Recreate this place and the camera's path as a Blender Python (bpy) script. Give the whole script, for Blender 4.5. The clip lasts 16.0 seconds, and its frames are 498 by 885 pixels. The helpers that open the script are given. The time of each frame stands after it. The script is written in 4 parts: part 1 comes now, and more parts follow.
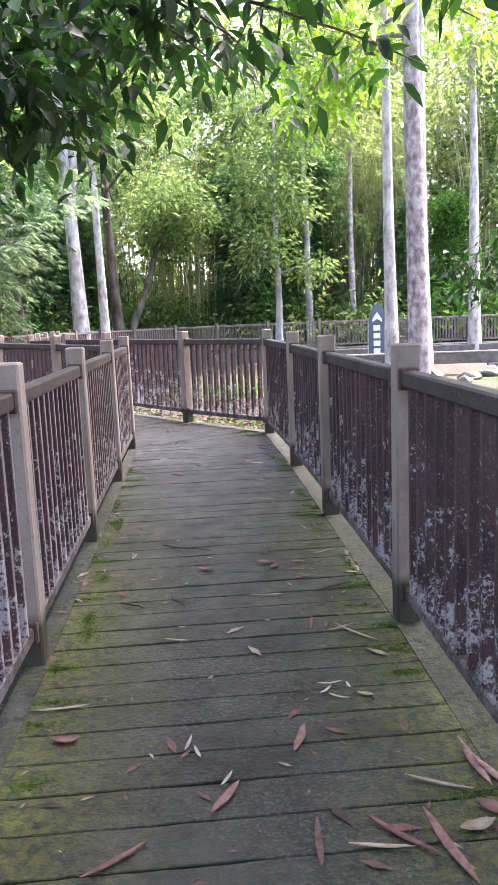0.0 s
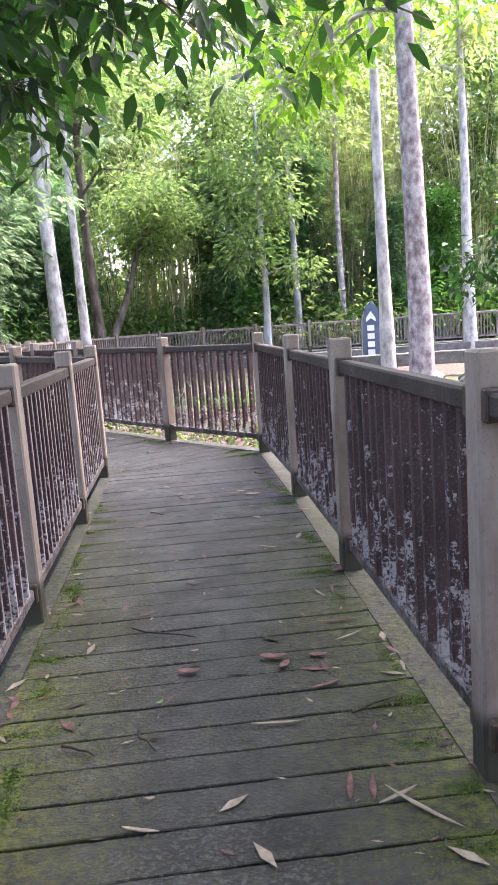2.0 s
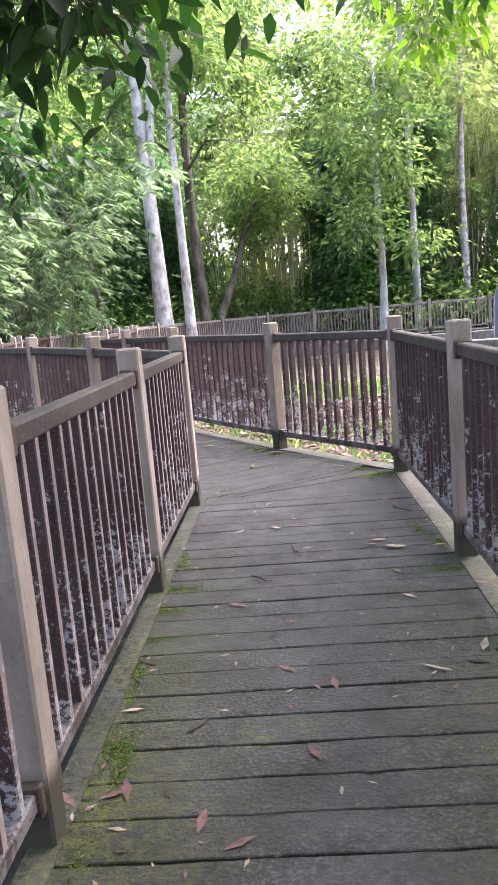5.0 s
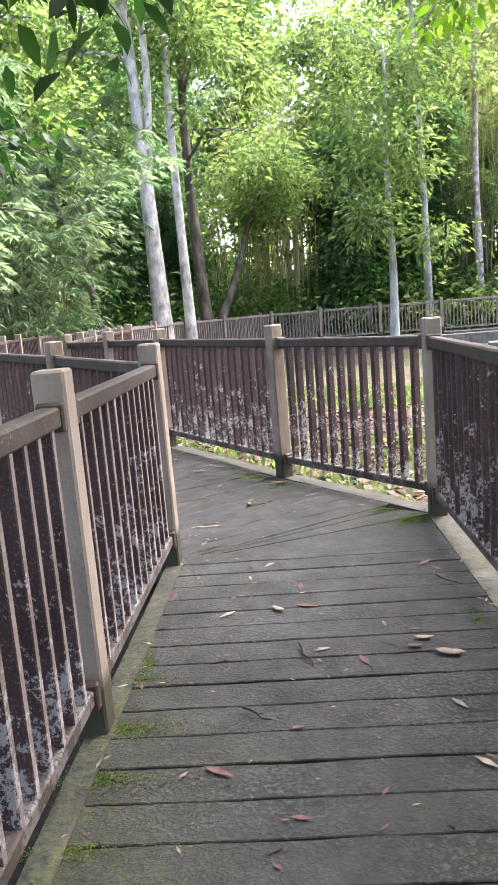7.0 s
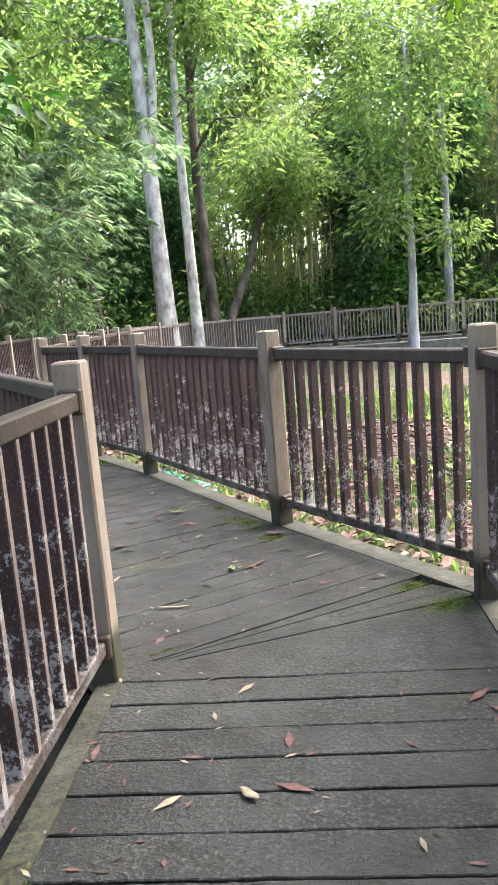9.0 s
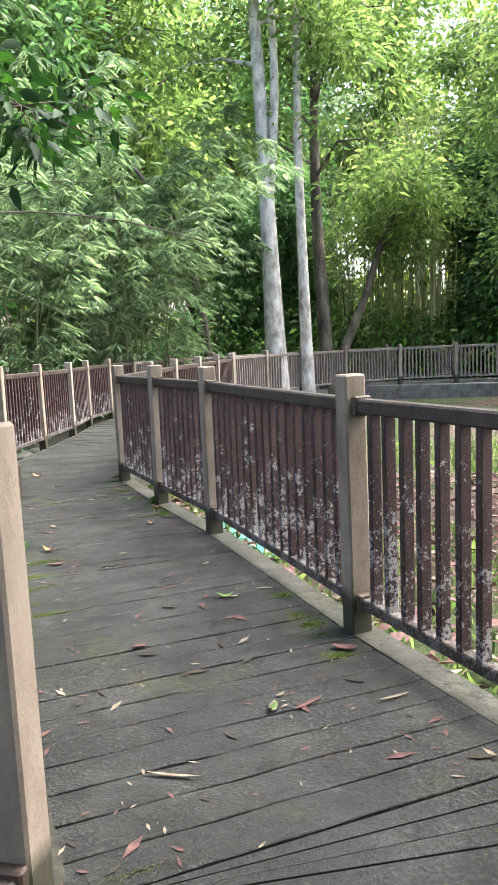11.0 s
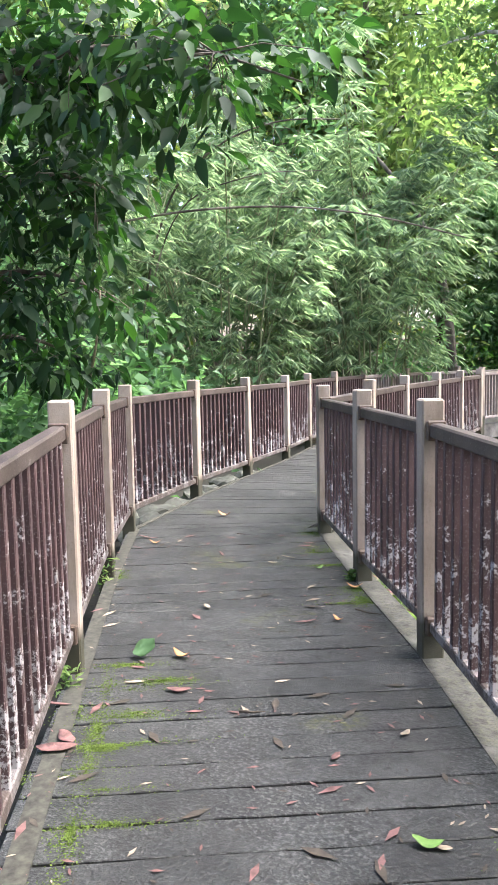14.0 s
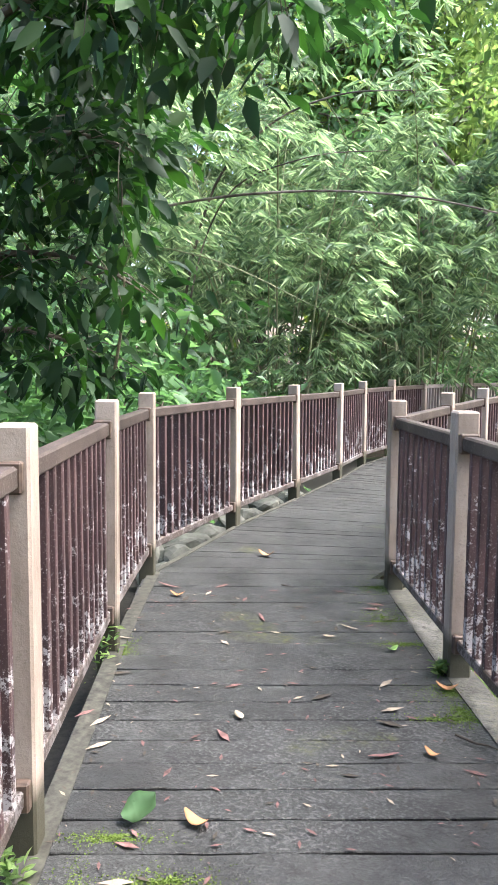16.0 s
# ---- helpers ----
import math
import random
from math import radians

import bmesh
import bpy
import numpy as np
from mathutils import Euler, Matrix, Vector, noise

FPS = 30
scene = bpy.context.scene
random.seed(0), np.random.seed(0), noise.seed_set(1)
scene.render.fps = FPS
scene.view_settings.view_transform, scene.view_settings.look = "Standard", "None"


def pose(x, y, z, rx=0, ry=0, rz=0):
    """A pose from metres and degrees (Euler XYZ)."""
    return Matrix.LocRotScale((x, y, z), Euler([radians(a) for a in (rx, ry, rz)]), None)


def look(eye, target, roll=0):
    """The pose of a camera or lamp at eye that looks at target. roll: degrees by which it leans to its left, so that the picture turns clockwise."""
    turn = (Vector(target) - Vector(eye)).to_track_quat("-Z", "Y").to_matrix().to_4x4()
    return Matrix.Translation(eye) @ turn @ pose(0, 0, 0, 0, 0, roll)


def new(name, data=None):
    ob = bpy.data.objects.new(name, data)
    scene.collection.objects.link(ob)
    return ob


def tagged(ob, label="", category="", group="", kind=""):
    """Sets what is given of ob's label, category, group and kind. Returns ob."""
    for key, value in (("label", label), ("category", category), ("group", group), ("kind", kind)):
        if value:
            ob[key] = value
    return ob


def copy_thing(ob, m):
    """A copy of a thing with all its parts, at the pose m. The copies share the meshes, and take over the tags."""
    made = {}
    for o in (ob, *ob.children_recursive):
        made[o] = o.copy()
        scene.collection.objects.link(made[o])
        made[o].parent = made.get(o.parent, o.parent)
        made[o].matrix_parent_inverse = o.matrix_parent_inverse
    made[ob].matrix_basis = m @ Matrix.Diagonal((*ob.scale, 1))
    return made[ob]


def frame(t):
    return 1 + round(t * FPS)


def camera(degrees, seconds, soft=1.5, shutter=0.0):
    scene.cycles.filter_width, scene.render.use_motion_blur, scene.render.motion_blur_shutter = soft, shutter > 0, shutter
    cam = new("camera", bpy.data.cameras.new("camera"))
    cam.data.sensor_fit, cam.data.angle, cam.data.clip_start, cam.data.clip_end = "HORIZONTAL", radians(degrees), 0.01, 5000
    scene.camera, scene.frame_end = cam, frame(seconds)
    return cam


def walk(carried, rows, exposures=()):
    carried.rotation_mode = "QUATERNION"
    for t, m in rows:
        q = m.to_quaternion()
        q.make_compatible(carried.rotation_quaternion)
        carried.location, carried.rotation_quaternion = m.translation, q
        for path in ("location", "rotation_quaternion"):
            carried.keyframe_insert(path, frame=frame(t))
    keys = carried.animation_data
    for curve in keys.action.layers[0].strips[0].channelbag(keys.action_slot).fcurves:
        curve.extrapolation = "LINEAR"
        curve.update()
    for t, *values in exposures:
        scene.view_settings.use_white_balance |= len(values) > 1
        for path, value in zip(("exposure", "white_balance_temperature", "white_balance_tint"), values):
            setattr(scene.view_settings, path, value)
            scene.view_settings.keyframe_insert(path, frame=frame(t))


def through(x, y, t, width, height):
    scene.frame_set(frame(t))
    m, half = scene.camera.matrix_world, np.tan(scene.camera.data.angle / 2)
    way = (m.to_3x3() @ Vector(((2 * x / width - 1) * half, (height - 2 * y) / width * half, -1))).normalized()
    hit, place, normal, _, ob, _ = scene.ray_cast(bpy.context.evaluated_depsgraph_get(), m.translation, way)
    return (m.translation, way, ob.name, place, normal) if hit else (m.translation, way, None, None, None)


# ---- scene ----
cam = camera(36.0, 16.0, soft=1.0)
PATH = [
    (0, (0.636, 0.877, 1.272), (0.641, 2.851, 0.953), -2.4),
    (0.5, (0.617, 1.141, 1.275), (0.694, 3.111, 0.943), -2.9),
    (1, (0.67, 1.448, 1.277), (0.716, 3.426, 0.988), -2.6),
    (1.5, (0.624, 1.77, 1.253), (0.636, 3.749, 0.966), -2.7),
    (2, (0.634, 2.027, 1.257), (0.665, 4.002, 0.946), -4.0),
    (2.5, (0.691, 2.293, 1.294), (0.597, 4.267, 0.988), -3.4),
    (3, (0.634, 2.553, 1.31), (0.509, 4.527, 1.009), -3.1),
    (3.5, (0.616, 2.781, 1.279), (0.504, 4.754, 0.969), -4.0),
    (4, (0.635, 3.094, 1.296), (0.434, 5.06, 0.984), -4.0),
    (4.2, (0.613, 3.202, 1.282), (0.365, 5.161, 0.964), -4.1),
    (6.5, (0.392, 4.582, 1.27), (0.165, 6.539, 0.922), -5.8),
    (7, (0.406, 4.886, 1.278), (0.145, 6.839, 0.936), -4.7),
    (7.5, (0.363, 5.201, 1.282), (0.09, 7.151, 0.929), -4.6),
    (8, (0.408, 5.512, 1.268), (0.299, 7.477, 0.91), -5.0),
    (8.5, (0.443, 5.815, 1.291), (0.181, 7.763, 0.922), -4.2),
    (8.7, (0.41, 5.96, 1.274), (0.124, 7.906, 0.916), -4.3),
    (10.8, (0.438, 7.155, 1.267), (-0.053, 9.076, 1.004), -3.1),
    (11, (0.441, 7.285, 1.29), (-0.144, 9.181, 1.039), -2.4),
    (11.5, (0.395, 7.585, 1.285), (-0.374, 9.416, 1.048), -3.1),
    (12, (0.313, 7.879, 1.309), (-0.455, 9.71, 1.071), -1.7),
    (12.5, (0.287, 8.236, 1.321), (-0.664, 9.983, 1.115), 0.0),
    (13, (0.167, 8.479, 1.32), (-0.891, 10.164, 1.115), -0.4),
    (13.5, (0.03, 8.72, 1.316), (-1.028, 10.403, 1.093), -1.2),
    (14, (-0.087, 9.021, 1.336), (-1.232, 10.648, 1.127), -1.1),
    (14.5, (-0.278, 9.243, 1.336), (-1.482, 10.826, 1.123), -1.5),
    (15, (-0.444, 9.506, 1.328), (-1.61, 11.116, 1.105), -1.7),
    (15.5, (-0.58, 9.779, 1.354), (-1.779, 11.367, 1.149), -0.6),
    (16, (-0.863, 10.014, 1.347), (-2.095, 11.577, 1.148), 0.4),
]
walk(cam, [(t, look(eye, target, roll)) for t, eye, target, roll in PATH], [(0, 2.93, 6100, 25.5), (4, 2.9, 6100, 25), (8, 2.78, 6400, 13.5), (11, 2.5, 6350, 8), (13, 2.7, 6100, 13), (16, 2.75, 6050, 12)])

# ---- world and sun: bright hazy sky above a forest clearing ----
SUN_ELEV, SUN_ROT = radians(56), radians(52)
world = bpy.data.worlds.new("World")
scene.world = world
world.use_nodes = True
wn = world.node_tree
sky = wn.nodes.new("ShaderNodeTexSky")
sky.sky_type, sky.sun_disc = "NISHITA", False
sky.sun_elevation, sky.sun_rotation = SUN_ELEV, SUN_ROT
sky.air_density, sky.dust_density, sky.ozone_density = 1.0, 5.0, 0.7
wn.nodes["Background"].inputs["Strength"].default_value = 0.15
wn.links.new(sky.outputs[0], wn.nodes["Background"].inputs["Color"])
sun = new("sun", bpy.data.lights.new("sun", "SUN"))
sun.data.energy, sun.data.angle, sun.data.color = 2.3, radians(36), (1.0, 0.97, 0.92)
sun_dir = Vector((math.sin(SUN_ROT) * math.cos(SUN_ELEV), math.cos(SUN_ROT) * math.cos(SUN_ELEV), math.sin(SUN_ELEV)))
sun.matrix_world = look(sun_dir * 60, (0, 0, 0))

# ---- materials ----


class Mat:
    """A small wrapper round a node material."""

    def __init__(self, name, rough=0.8):
        self.m = bpy.data.materials.new(name)
        self.m.use_nodes = True
        self.t = self.m.node_tree
        self.b = self.t.nodes["Principled BSDF"]
        self.b.inputs["Roughness"].default_value = rough
        self.b.inputs["Specular IOR Level"].default_value = 0.3
        self.pos = self.node("ShaderNodeNewGeometry").outputs["Position"]
        self.island = self.node("ShaderNodeNewGeometry").outputs["Random Per Island"]
        self.rand = self.node("ShaderNodeObjectInfo").outputs["Random"]

    def node(self, kind, **values):
        n = self.t.nodes.new(kind)
        for k, v in values.items():
            n.inputs[k].default_value = v
        return n

    def link(self, a, b):
        self.t.links.new(a, b)

    def vec(self, scale, shift=None):
        n = self.node("ShaderNodeMapping")
        n.inputs["Scale"].default_value = scale
        self.link(self.pos, n.inputs["Vector"])
        if shift is not None:
            add = self.node("ShaderNodeVectorMath")
            mul = self.node("ShaderNodeMath")
            mul.operation = "MULTIPLY"
            mul.inputs[1].default_value = 37.0
            self.link(shift, mul.inputs[0])
            self.link(n.outputs[0], add.inputs[0])
            self.link(mul.outputs[0], add.inputs[1])
            return add.outputs[0]
        return n.outputs[0]

    def noise(self, scale, detail=4.0, rough=0.6, vec=None):
        n = self.node("ShaderNodeTexNoise", Scale=scale, Detail=detail, Roughness=rough)
        self.link(vec if vec is not None else self.pos, n.inputs["Vector"])
        return n.outputs["Fac"]

    def ramp(self, fac, *stops):
        n = self.node("ShaderNodeValToRGB")
        e = n.color_ramp.elements
        while len(e) < len(stops):
            e.new(0.5)
        for el, (p, c) in zip(e, stops):
            el.position = p
            el.color = (*c, 1) if isinstance(c, tuple) else (c, c, c, 1)
        self.link(fac, n.inputs["Fac"])
        return n.outputs["Color"]

    def math(self, op, a, b):
        n = self.node("ShaderNodeMath")
        n.operation = op
        n.use_clamp = True
        for v, s in ((a, n.inputs[0]), (b, n.inputs[1])):
            if isinstance(v, (int, float)):
                s.default_value = v
            else:
                self.link(v, s)
        return n.outputs[0]

    def mix(self, fac, a, b, kind="MIX"):
        n = self.node("ShaderNodeMix")
        n.data_type, n.blend_type = "RGBA", kind
        for v, s in ((fac, n.inputs[0]), (a, n.inputs[6]), (b, n.inputs[7])):
            if isinstance(v, tuple):
                s.default_value = (*v, 1)
            elif isinstance(v, (int, float)):
                s.default_value = v
            else:
                self.link(v, s)
        return n.outputs[2]

    def z_of(self):
        n = self.node("ShaderNodeSeparateXYZ")
        self.link(self.pos, n.inputs[0])
        return n.outputs

    def colour(self, c):
        if isinstance(c, tuple):
            self.b.inputs["Base Color"].default_value = (*c, 1)
        else:
            self.link(c, self.b.inputs["Base Color"])
        return self

    def gloss(self, r):
        self.link(r, self.b.inputs["Roughness"])
        return self

    def bump(self, h, strength, dist=0.01):
        n = self.node("ShaderNodeBump", Strength=strength, Distance=dist)
        self.link(h, n.inputs["Height"])
        self.link(n.outputs[0], self.b.inputs["Normal"])
        return self


def leaf_mat(name, dark, light, through, rough=0.45, warm=None, clear=0.5):
    """Leaf: glossy face, light shining through the blade, a colour of its own for each leaf."""
    k = Mat(name, rough)
    k.b.inputs["Specular IOR Level"].default_value = 0.18
    c = k.ramp(k.island, (0.0, dark), (0.7, light), (1.0, warm or light))
    big = k.noise(0.35, 2.0)
    c = k.mix(k.ramp(big, (0.35, 0.0), (0.65, 0.4)), c, light)
    c = k.mix(k.ramp(k.noise(0.9, 3.0), (0.5, 0.0), (0.68, 0.6)), c, dark)
    k.colour(c)
    tr = k.node("ShaderNodeBsdfTranslucent")
    k.link(k.mix(1.0, c, through, "MULTIPLY"), tr.inputs["Color"])
    mixer = k.node("ShaderNodeMixShader")
    mixer.inputs[0].default_value = clear
    k.link(k.b.outputs[0], mixer.inputs[1])
    k.link(tr.outputs[0], mixer.inputs[2])
    k.link(mixer.outputs[0], k.t.nodes["Material Output"].inputs["Surface"])
    return k.m


def deck_mat():
    k = Mat("weathered deck board", 0.6)
    k.b.inputs["Specular IOR Level"].default_value = 0.28
    x, y, z = k.z_of()
    v = k.vec((1.2, 1.2, 1.2), k.rand)
    grain = k.noise(9.0, 6.0, 0.7, v)
    blot = k.noise(2.2, 4.0, 0.6)
    fine = k.noise(70.0, 3.0, 0.7)
    base = k.ramp(blot, (0.3, (0.011, 0.0113, 0.0105)), (0.55, (0.026, 0.0266, 0.025)), (0.75, (0.057, 0.058, 0.054)))
    base = k.mix(k.ramp(k.rand, (0.0, 0.0), (1.0, 0.4)), base, (0.042, 0.042, 0.04))
    base = k.mix(k.ramp(grain, (0.38, 0.75), (0.56, 0.0)), base, (0.018, 0.0175, 0.017))
    # worn pale flecks, then pits and dark scars
    patch = k.ramp(k.noise(1.6, 5.0, 0.6), (0.4, 0.15), (0.58, 1.0))
    speck = k.math("MULTIPLY", k.ramp(fine, (0.51, 0.0), (0.62, 0.6)), patch)
    base = k.mix(speck, base, (0.115, 0.114, 0.108))
    flake = k.math("MULTIPLY", k.ramp(k.noise(22.0, 6.0, 0.8), (0.55, 0.0), (0.62, 0.4)), patch)
    base = k.mix(flake, base, (0.095, 0.094, 0.088))
    pit = k.math("MULTIPLY", k.ramp(k.noise(34.0, 5.0, 0.75), (0.56, 0.0), (0.62, 0.95)), k.ramp(k.noise(4.0, 3.0), (0.42, 0.0), (0.56, 1.0)))
    base = k.mix(pit, base, (0.016, 0.015, 0.013))
    scar = k.noise(6.0, 6.0, 0.75, k.vec((1.0, 1.0, 1.0)))
    base = k.mix(k.math("MULTIPLY", k.ramp(scar, (0.58, 0.0), (0.62, 1.0)), k.ramp(k.noise(60.0, 3.0), (0.4, 0.0), (0.55, 0.8))), base, (0.014, 0.014, 0.012))
    # moss: thick towards the edges of the shaded first stretch, thin further on
    across = k.node("ShaderNodeVectorMath")
    across.operation = "DOT_PRODUCT"
    across.inputs[1].default_value = (0.9975, 0.0709, 0)
    k.link(k.pos, across.inputs[0])
    d = k.node("ShaderNodeMath")
    d.operation = "SUBTRACT"
    k.link(across.outputs["Value"], d.inputs[0])
    d.inputs[1].default_value = 0.79
    a = k.node("ShaderNodeMath")
    a.operation = "ABSOLUTE"
    k.link(d.outputs[0], a.inputs[0])
    edge = k.ramp(a.outputs[0], (0.15, 0.1), (0.4, 0.42), (0.66, 1.0))
    n1 = k.node("ShaderNodeMapRange")
    n1.inputs[1].default_value, n1.inputs[2].default_value, n1.inputs[3].default_value, n1.inputs[4].default_value = 4.5, 7.5, 1.0, 0.0
    k.link(y, n1.inputs[0])
    mossn = k.noise(1.7, 5.0, 0.65)
    mossf = k.noise(28.0, 4.0, 0.7)
    m = k.math("MULTIPLY", k.math("MULTIPLY", edge, n1.outputs[0]), k.ramp(mossn, (0.3, 0.45), (0.55, 1.0)))
    m = k.math("MULTIPLY", m, k.ramp(mossf, (0.38, 0.15), (0.56, 1.0)))
    spots = k.math("MULTIPLY", k.ramp(k.noise(1.35, 3.0, 0.55), (0.62, 0.0), (0.7, 0.5)), k.ramp(mossf, (0.45, 0.0), (0.6, 1.0)))
    m = k.math("MAXIMUM", k.math("MULTIPLY", m, 0.95), spots)
    base = k.mix(m, base, k.ramp(mossf, (0.3, (0.04, 0.044, 0.006)), (0.7, (0.135, 0.145, 0.02))))
    k.colour(base)
    k.gloss(k.ramp(k.noise(3.0, 3.0), (0.35, 0.42), (0.7, 0.78)))
    h = k.mix(0.5, grain, fine)
    return k.bump(h, 1.0, 0.014).m


def moss_mat():
    k = Mat("bright green moss", 0.95)
    f = k.noise(45.0, 4.0, 0.7)
    k.colour(k.ramp(f, (0.3, (0.06, 0.1, 0.014)), (0.7, (0.165, 0.225, 0.045))))
    return k.bump(k.noise(140.0, 3.0), 1.0, 0.01).m


def kerb_mat():
    k = Mat("grey mossy edge board", 0.85)
    x, y, z = k.z_of()
    f = k.noise(5.0, 5.0, 0.65)
    g = k.noise(40.0, 4.0, 0.7)
    c = k.ramp(f, (0.3, (0.026, 0.024, 0.021)), (0.55, (0.055, 0.052, 0.047)), (0.75, (0.115, 0.11, 0.1)))
    c = k.mix(k.ramp(g, (0.5, 0.0), (0.72, 0.4)), c, (0.06, 0.064, 0.034))
    # algae on the shaded first stretch
    r = k.node("ShaderNodeMapRange")
    r.inputs[1].default_value, r.inputs[2].default_value, r.inputs[3].default_value, r.inputs[4].default_value = 6.5, 9.5, 0.65, 0.15
    k.link(y, r.inputs[0])
    algae = k.math("MULTIPLY", k.ramp(k.noise(2.6, 5.0, 0.65), (0.34, 0.2), (0.55, 1.0)), k.ramp(g, (0.35, 0.2), (0.58, 1.0)))
    c = k.mix(k.math("MULTIPLY", algae, r.outputs[0]), c, k.ramp(g, (0.35, (0.03, 0.034, 0.008)), (0.65, (0.11, 0.115, 0.03))))
    c = k.mix(k.ramp(k.noise(16.0, 5.0, 0.7), (0.53, 0.0), (0.63, 0.9)), c, (0.022, 0.021, 0.017))
    k.colour(c)
    return k.bump(g, 0.7, 0.012).m


def post_mat():
    k = Mat("weathered brown concrete post", 0.75)
    x, y, z = k.z_of()
    f = k.noise(6.0, 5.0, 0.65, k.vec((1, 1, 0.35), k.rand))
    g = k.noise(60.0, 4.0, 0.7)
    c = k.ramp(f, (0.28, (0.14, 0.102, 0.074)), (0.5, (0.24, 0.188, 0.148)), (0.75, (0.36, 0.3, 0.25)))
    c = k.mix(k.ramp(k.rand, (0.0, 0.0), (1.0, 0.45)), c, (0.36, 0.305, 0.268))
    c = k.mix(k.ramp(g, (0.55, 0.0), (0.75, 0.5)), c, (0.1, 0.085, 0.06))
    # damp dark foot with algae
    zz = k.node("ShaderNodeMath")
    zz.operation = "MULTIPLY_ADD"
    k.link(f, zz.inputs[0])
    zz.inputs[1].default_value = -0.1
    k.link(z, zz.inputs[2])
    c = k.mix(k.ramp(zz.outputs[0], (0.1, 0.94), (0.16, 0.0)), c, (0.035, 0.034, 0.02))
    k.colour(c)
    return k.bump(g, 0.4, 0.006).m


def rail_mat(name, a, b, lichen):
    """Brown paint, worn, with pale lichen spreading from below."""
    k = Mat(name, 0.6)
    x, y, z = k.z_of()
    f = k.noise(5.0, 4.0, 0.6, k.vec((1, 1, 0.5), k.rand))
    g = k.noise(62.0, 5.0, 0.72)
    w = k.noise(9.0, 4.0, 0.65)
    c = k.ramp(f, (0.3, a), (0.7, b))
    c = k.mix(k.ramp(k.noise(120.0, 3.0, 0.7), (0.56, 0.0), (0.7, 0.35)), c, (0.3, 0.27, 0.26))
    r = k.node("ShaderNodeMapRange")
    r.inputs[1].default_value, r.inputs[2].default_value, r.inputs[3].default_value, r.inputs[4].default_value = 0.15, 0.95, 0.075, -0.05
    k.link(z, r.inputs[0])
    s = k.node("ShaderNodeMath")
    s.operation = "ADD"
    k.link(k.math("MULTIPLY", g, w), s.inputs[0])
    k.link(r.outputs[0], s.inputs[1])
    c = k.mix(k.ramp(s.outputs[0], (0.312, 0.0), (0.352, lichen * 0.85)), c, (0.43, 0.405, 0.4))
    k.colour(c)
    return k.bump(g, 0.3, 0.004).m


def bark_mat(name, dark, mid, pale, stretch=0.35, size=3.0):
    k = Mat(name, 0.85)
    v = k.vec((1, 1, stretch))
    f = k.noise(size, 5.0, 0.62, v)
    g = k.noise(size * 9, 5.0, 0.7, v)
    c = k.ramp(f, (0.32, dark), (0.46, mid), (0.62, pale))
    c = k.mix(k.ramp(g, (0.5, 0.0), (0.7, 0.6)), c, dark)
    k.colour(c)
    return k.bump(g, 0.7, 0.03).m


def ground_mat():
    k = Mat("grass and leaf litter ground", 0.95)
    big = k.noise(0.5, 4.0, 0.6)
    f = k.noise(9.0, 5.0, 0.7)
    g = k.noise(38.0, 4.0, 0.7)
    grass = k.ramp(g, (0.3, (0.035, 0.05, 0.018)), (0.7, (0.1, 0.13, 0.05)))
    litter = k.ramp(f, (0.3, (0.05, 0.034, 0.024)), (0.55, (0.14, 0.095, 0.075)), (0.75, (0.26, 0.2, 0.17)))
    k.colour(k.mix(k.ramp(big, (0.42, 0.0), (0.54, 1.0)), grass, litter))
    return k.bump(g, 1.0, 0.04).m


def plain(name, c, rough=0.7, vary=0.3, scale=12.0):
    k = Mat(name, rough)
    f = k.noise(scale, 5.0, 0.65)
    lo = tuple(v * (1 - vary) for v in c)
    hi = tuple(min(1.0, v * (1 + vary)) for v in c)
    k.colour(k.ramp(f, (0.3, lo), (0.7, hi)))
    return k.bump(f, 0.2, 0.005).m


DECK, MOSS, KERB, POST = deck_mat(), moss_mat(), kerb_mat(), post_mat()
DAMP_BOARD = plain("dark damp mossy board", (0.045, 0.043, 0.033), 0.85, 0.65, 22.0)
RAIL = rail_mat("brown painted rail", (0.024, 0.017, 0.014), (0.07, 0.052, 0.043), 0.3)
SLAT = rail_mat("red-brown painted slat", (0.028, 0.015, 0.016), (0.076, 0.043, 0.041), 0.85)
# paler copy of the slat paint: sunlight on the left railing's slat edges
LIT_SLAT = rail_mat("slat edge lightened as if sunlit", (0.13, 0.098, 0.09), (0.26, 0.21, 0.19), 0.8)
WHITE_BARK = bark_mat("pale lichen bark", (0.24, 0.21, 0.19), (0.46, 0.43, 0.4), (0.7, 0.66, 0.63), 0.5, 5.5)
PINK_BARK = bark_mat("mottled pinkish bark", (0.18, 0.14, 0.145), (0.36, 0.3, 0.3), (0.64, 0.6, 0.59), 0.7, 9.0)
GREY_BARK = bark_mat("grey bark", (0.16, 0.16, 0.16), (0.3, 0.3, 0.3), (0.48, 0.48, 0.48))
DARK_BARK = bark_mat("dark brown bark", (0.035, 0.03, 0.025), (0.085, 0.07, 0.055), (0.2, 0.17, 0.14))
DRY_CULM = bark_mat("pale yellowing bamboo culm", (0.28, 0.28, 0.13), (0.46, 0.45, 0.24), (0.62, 0.59, 0.37), 0.1, 2.0)
CULM = bark_mat("bamboo culm", (0.06, 0.075, 0.03), (0.13, 0.15, 0.07), (0.27, 0.27, 0.17), 0.1, 2.0)
GROUND = ground_mat()
BIG_LEAF = leaf_mat("large dark glossy leaf", (0.009, 0.022, 0.012), (0.024, 0.05, 0.022), (1.7, 2.6, 0.8), 0.6, (0.05, 0.1, 0.024), 0.25)
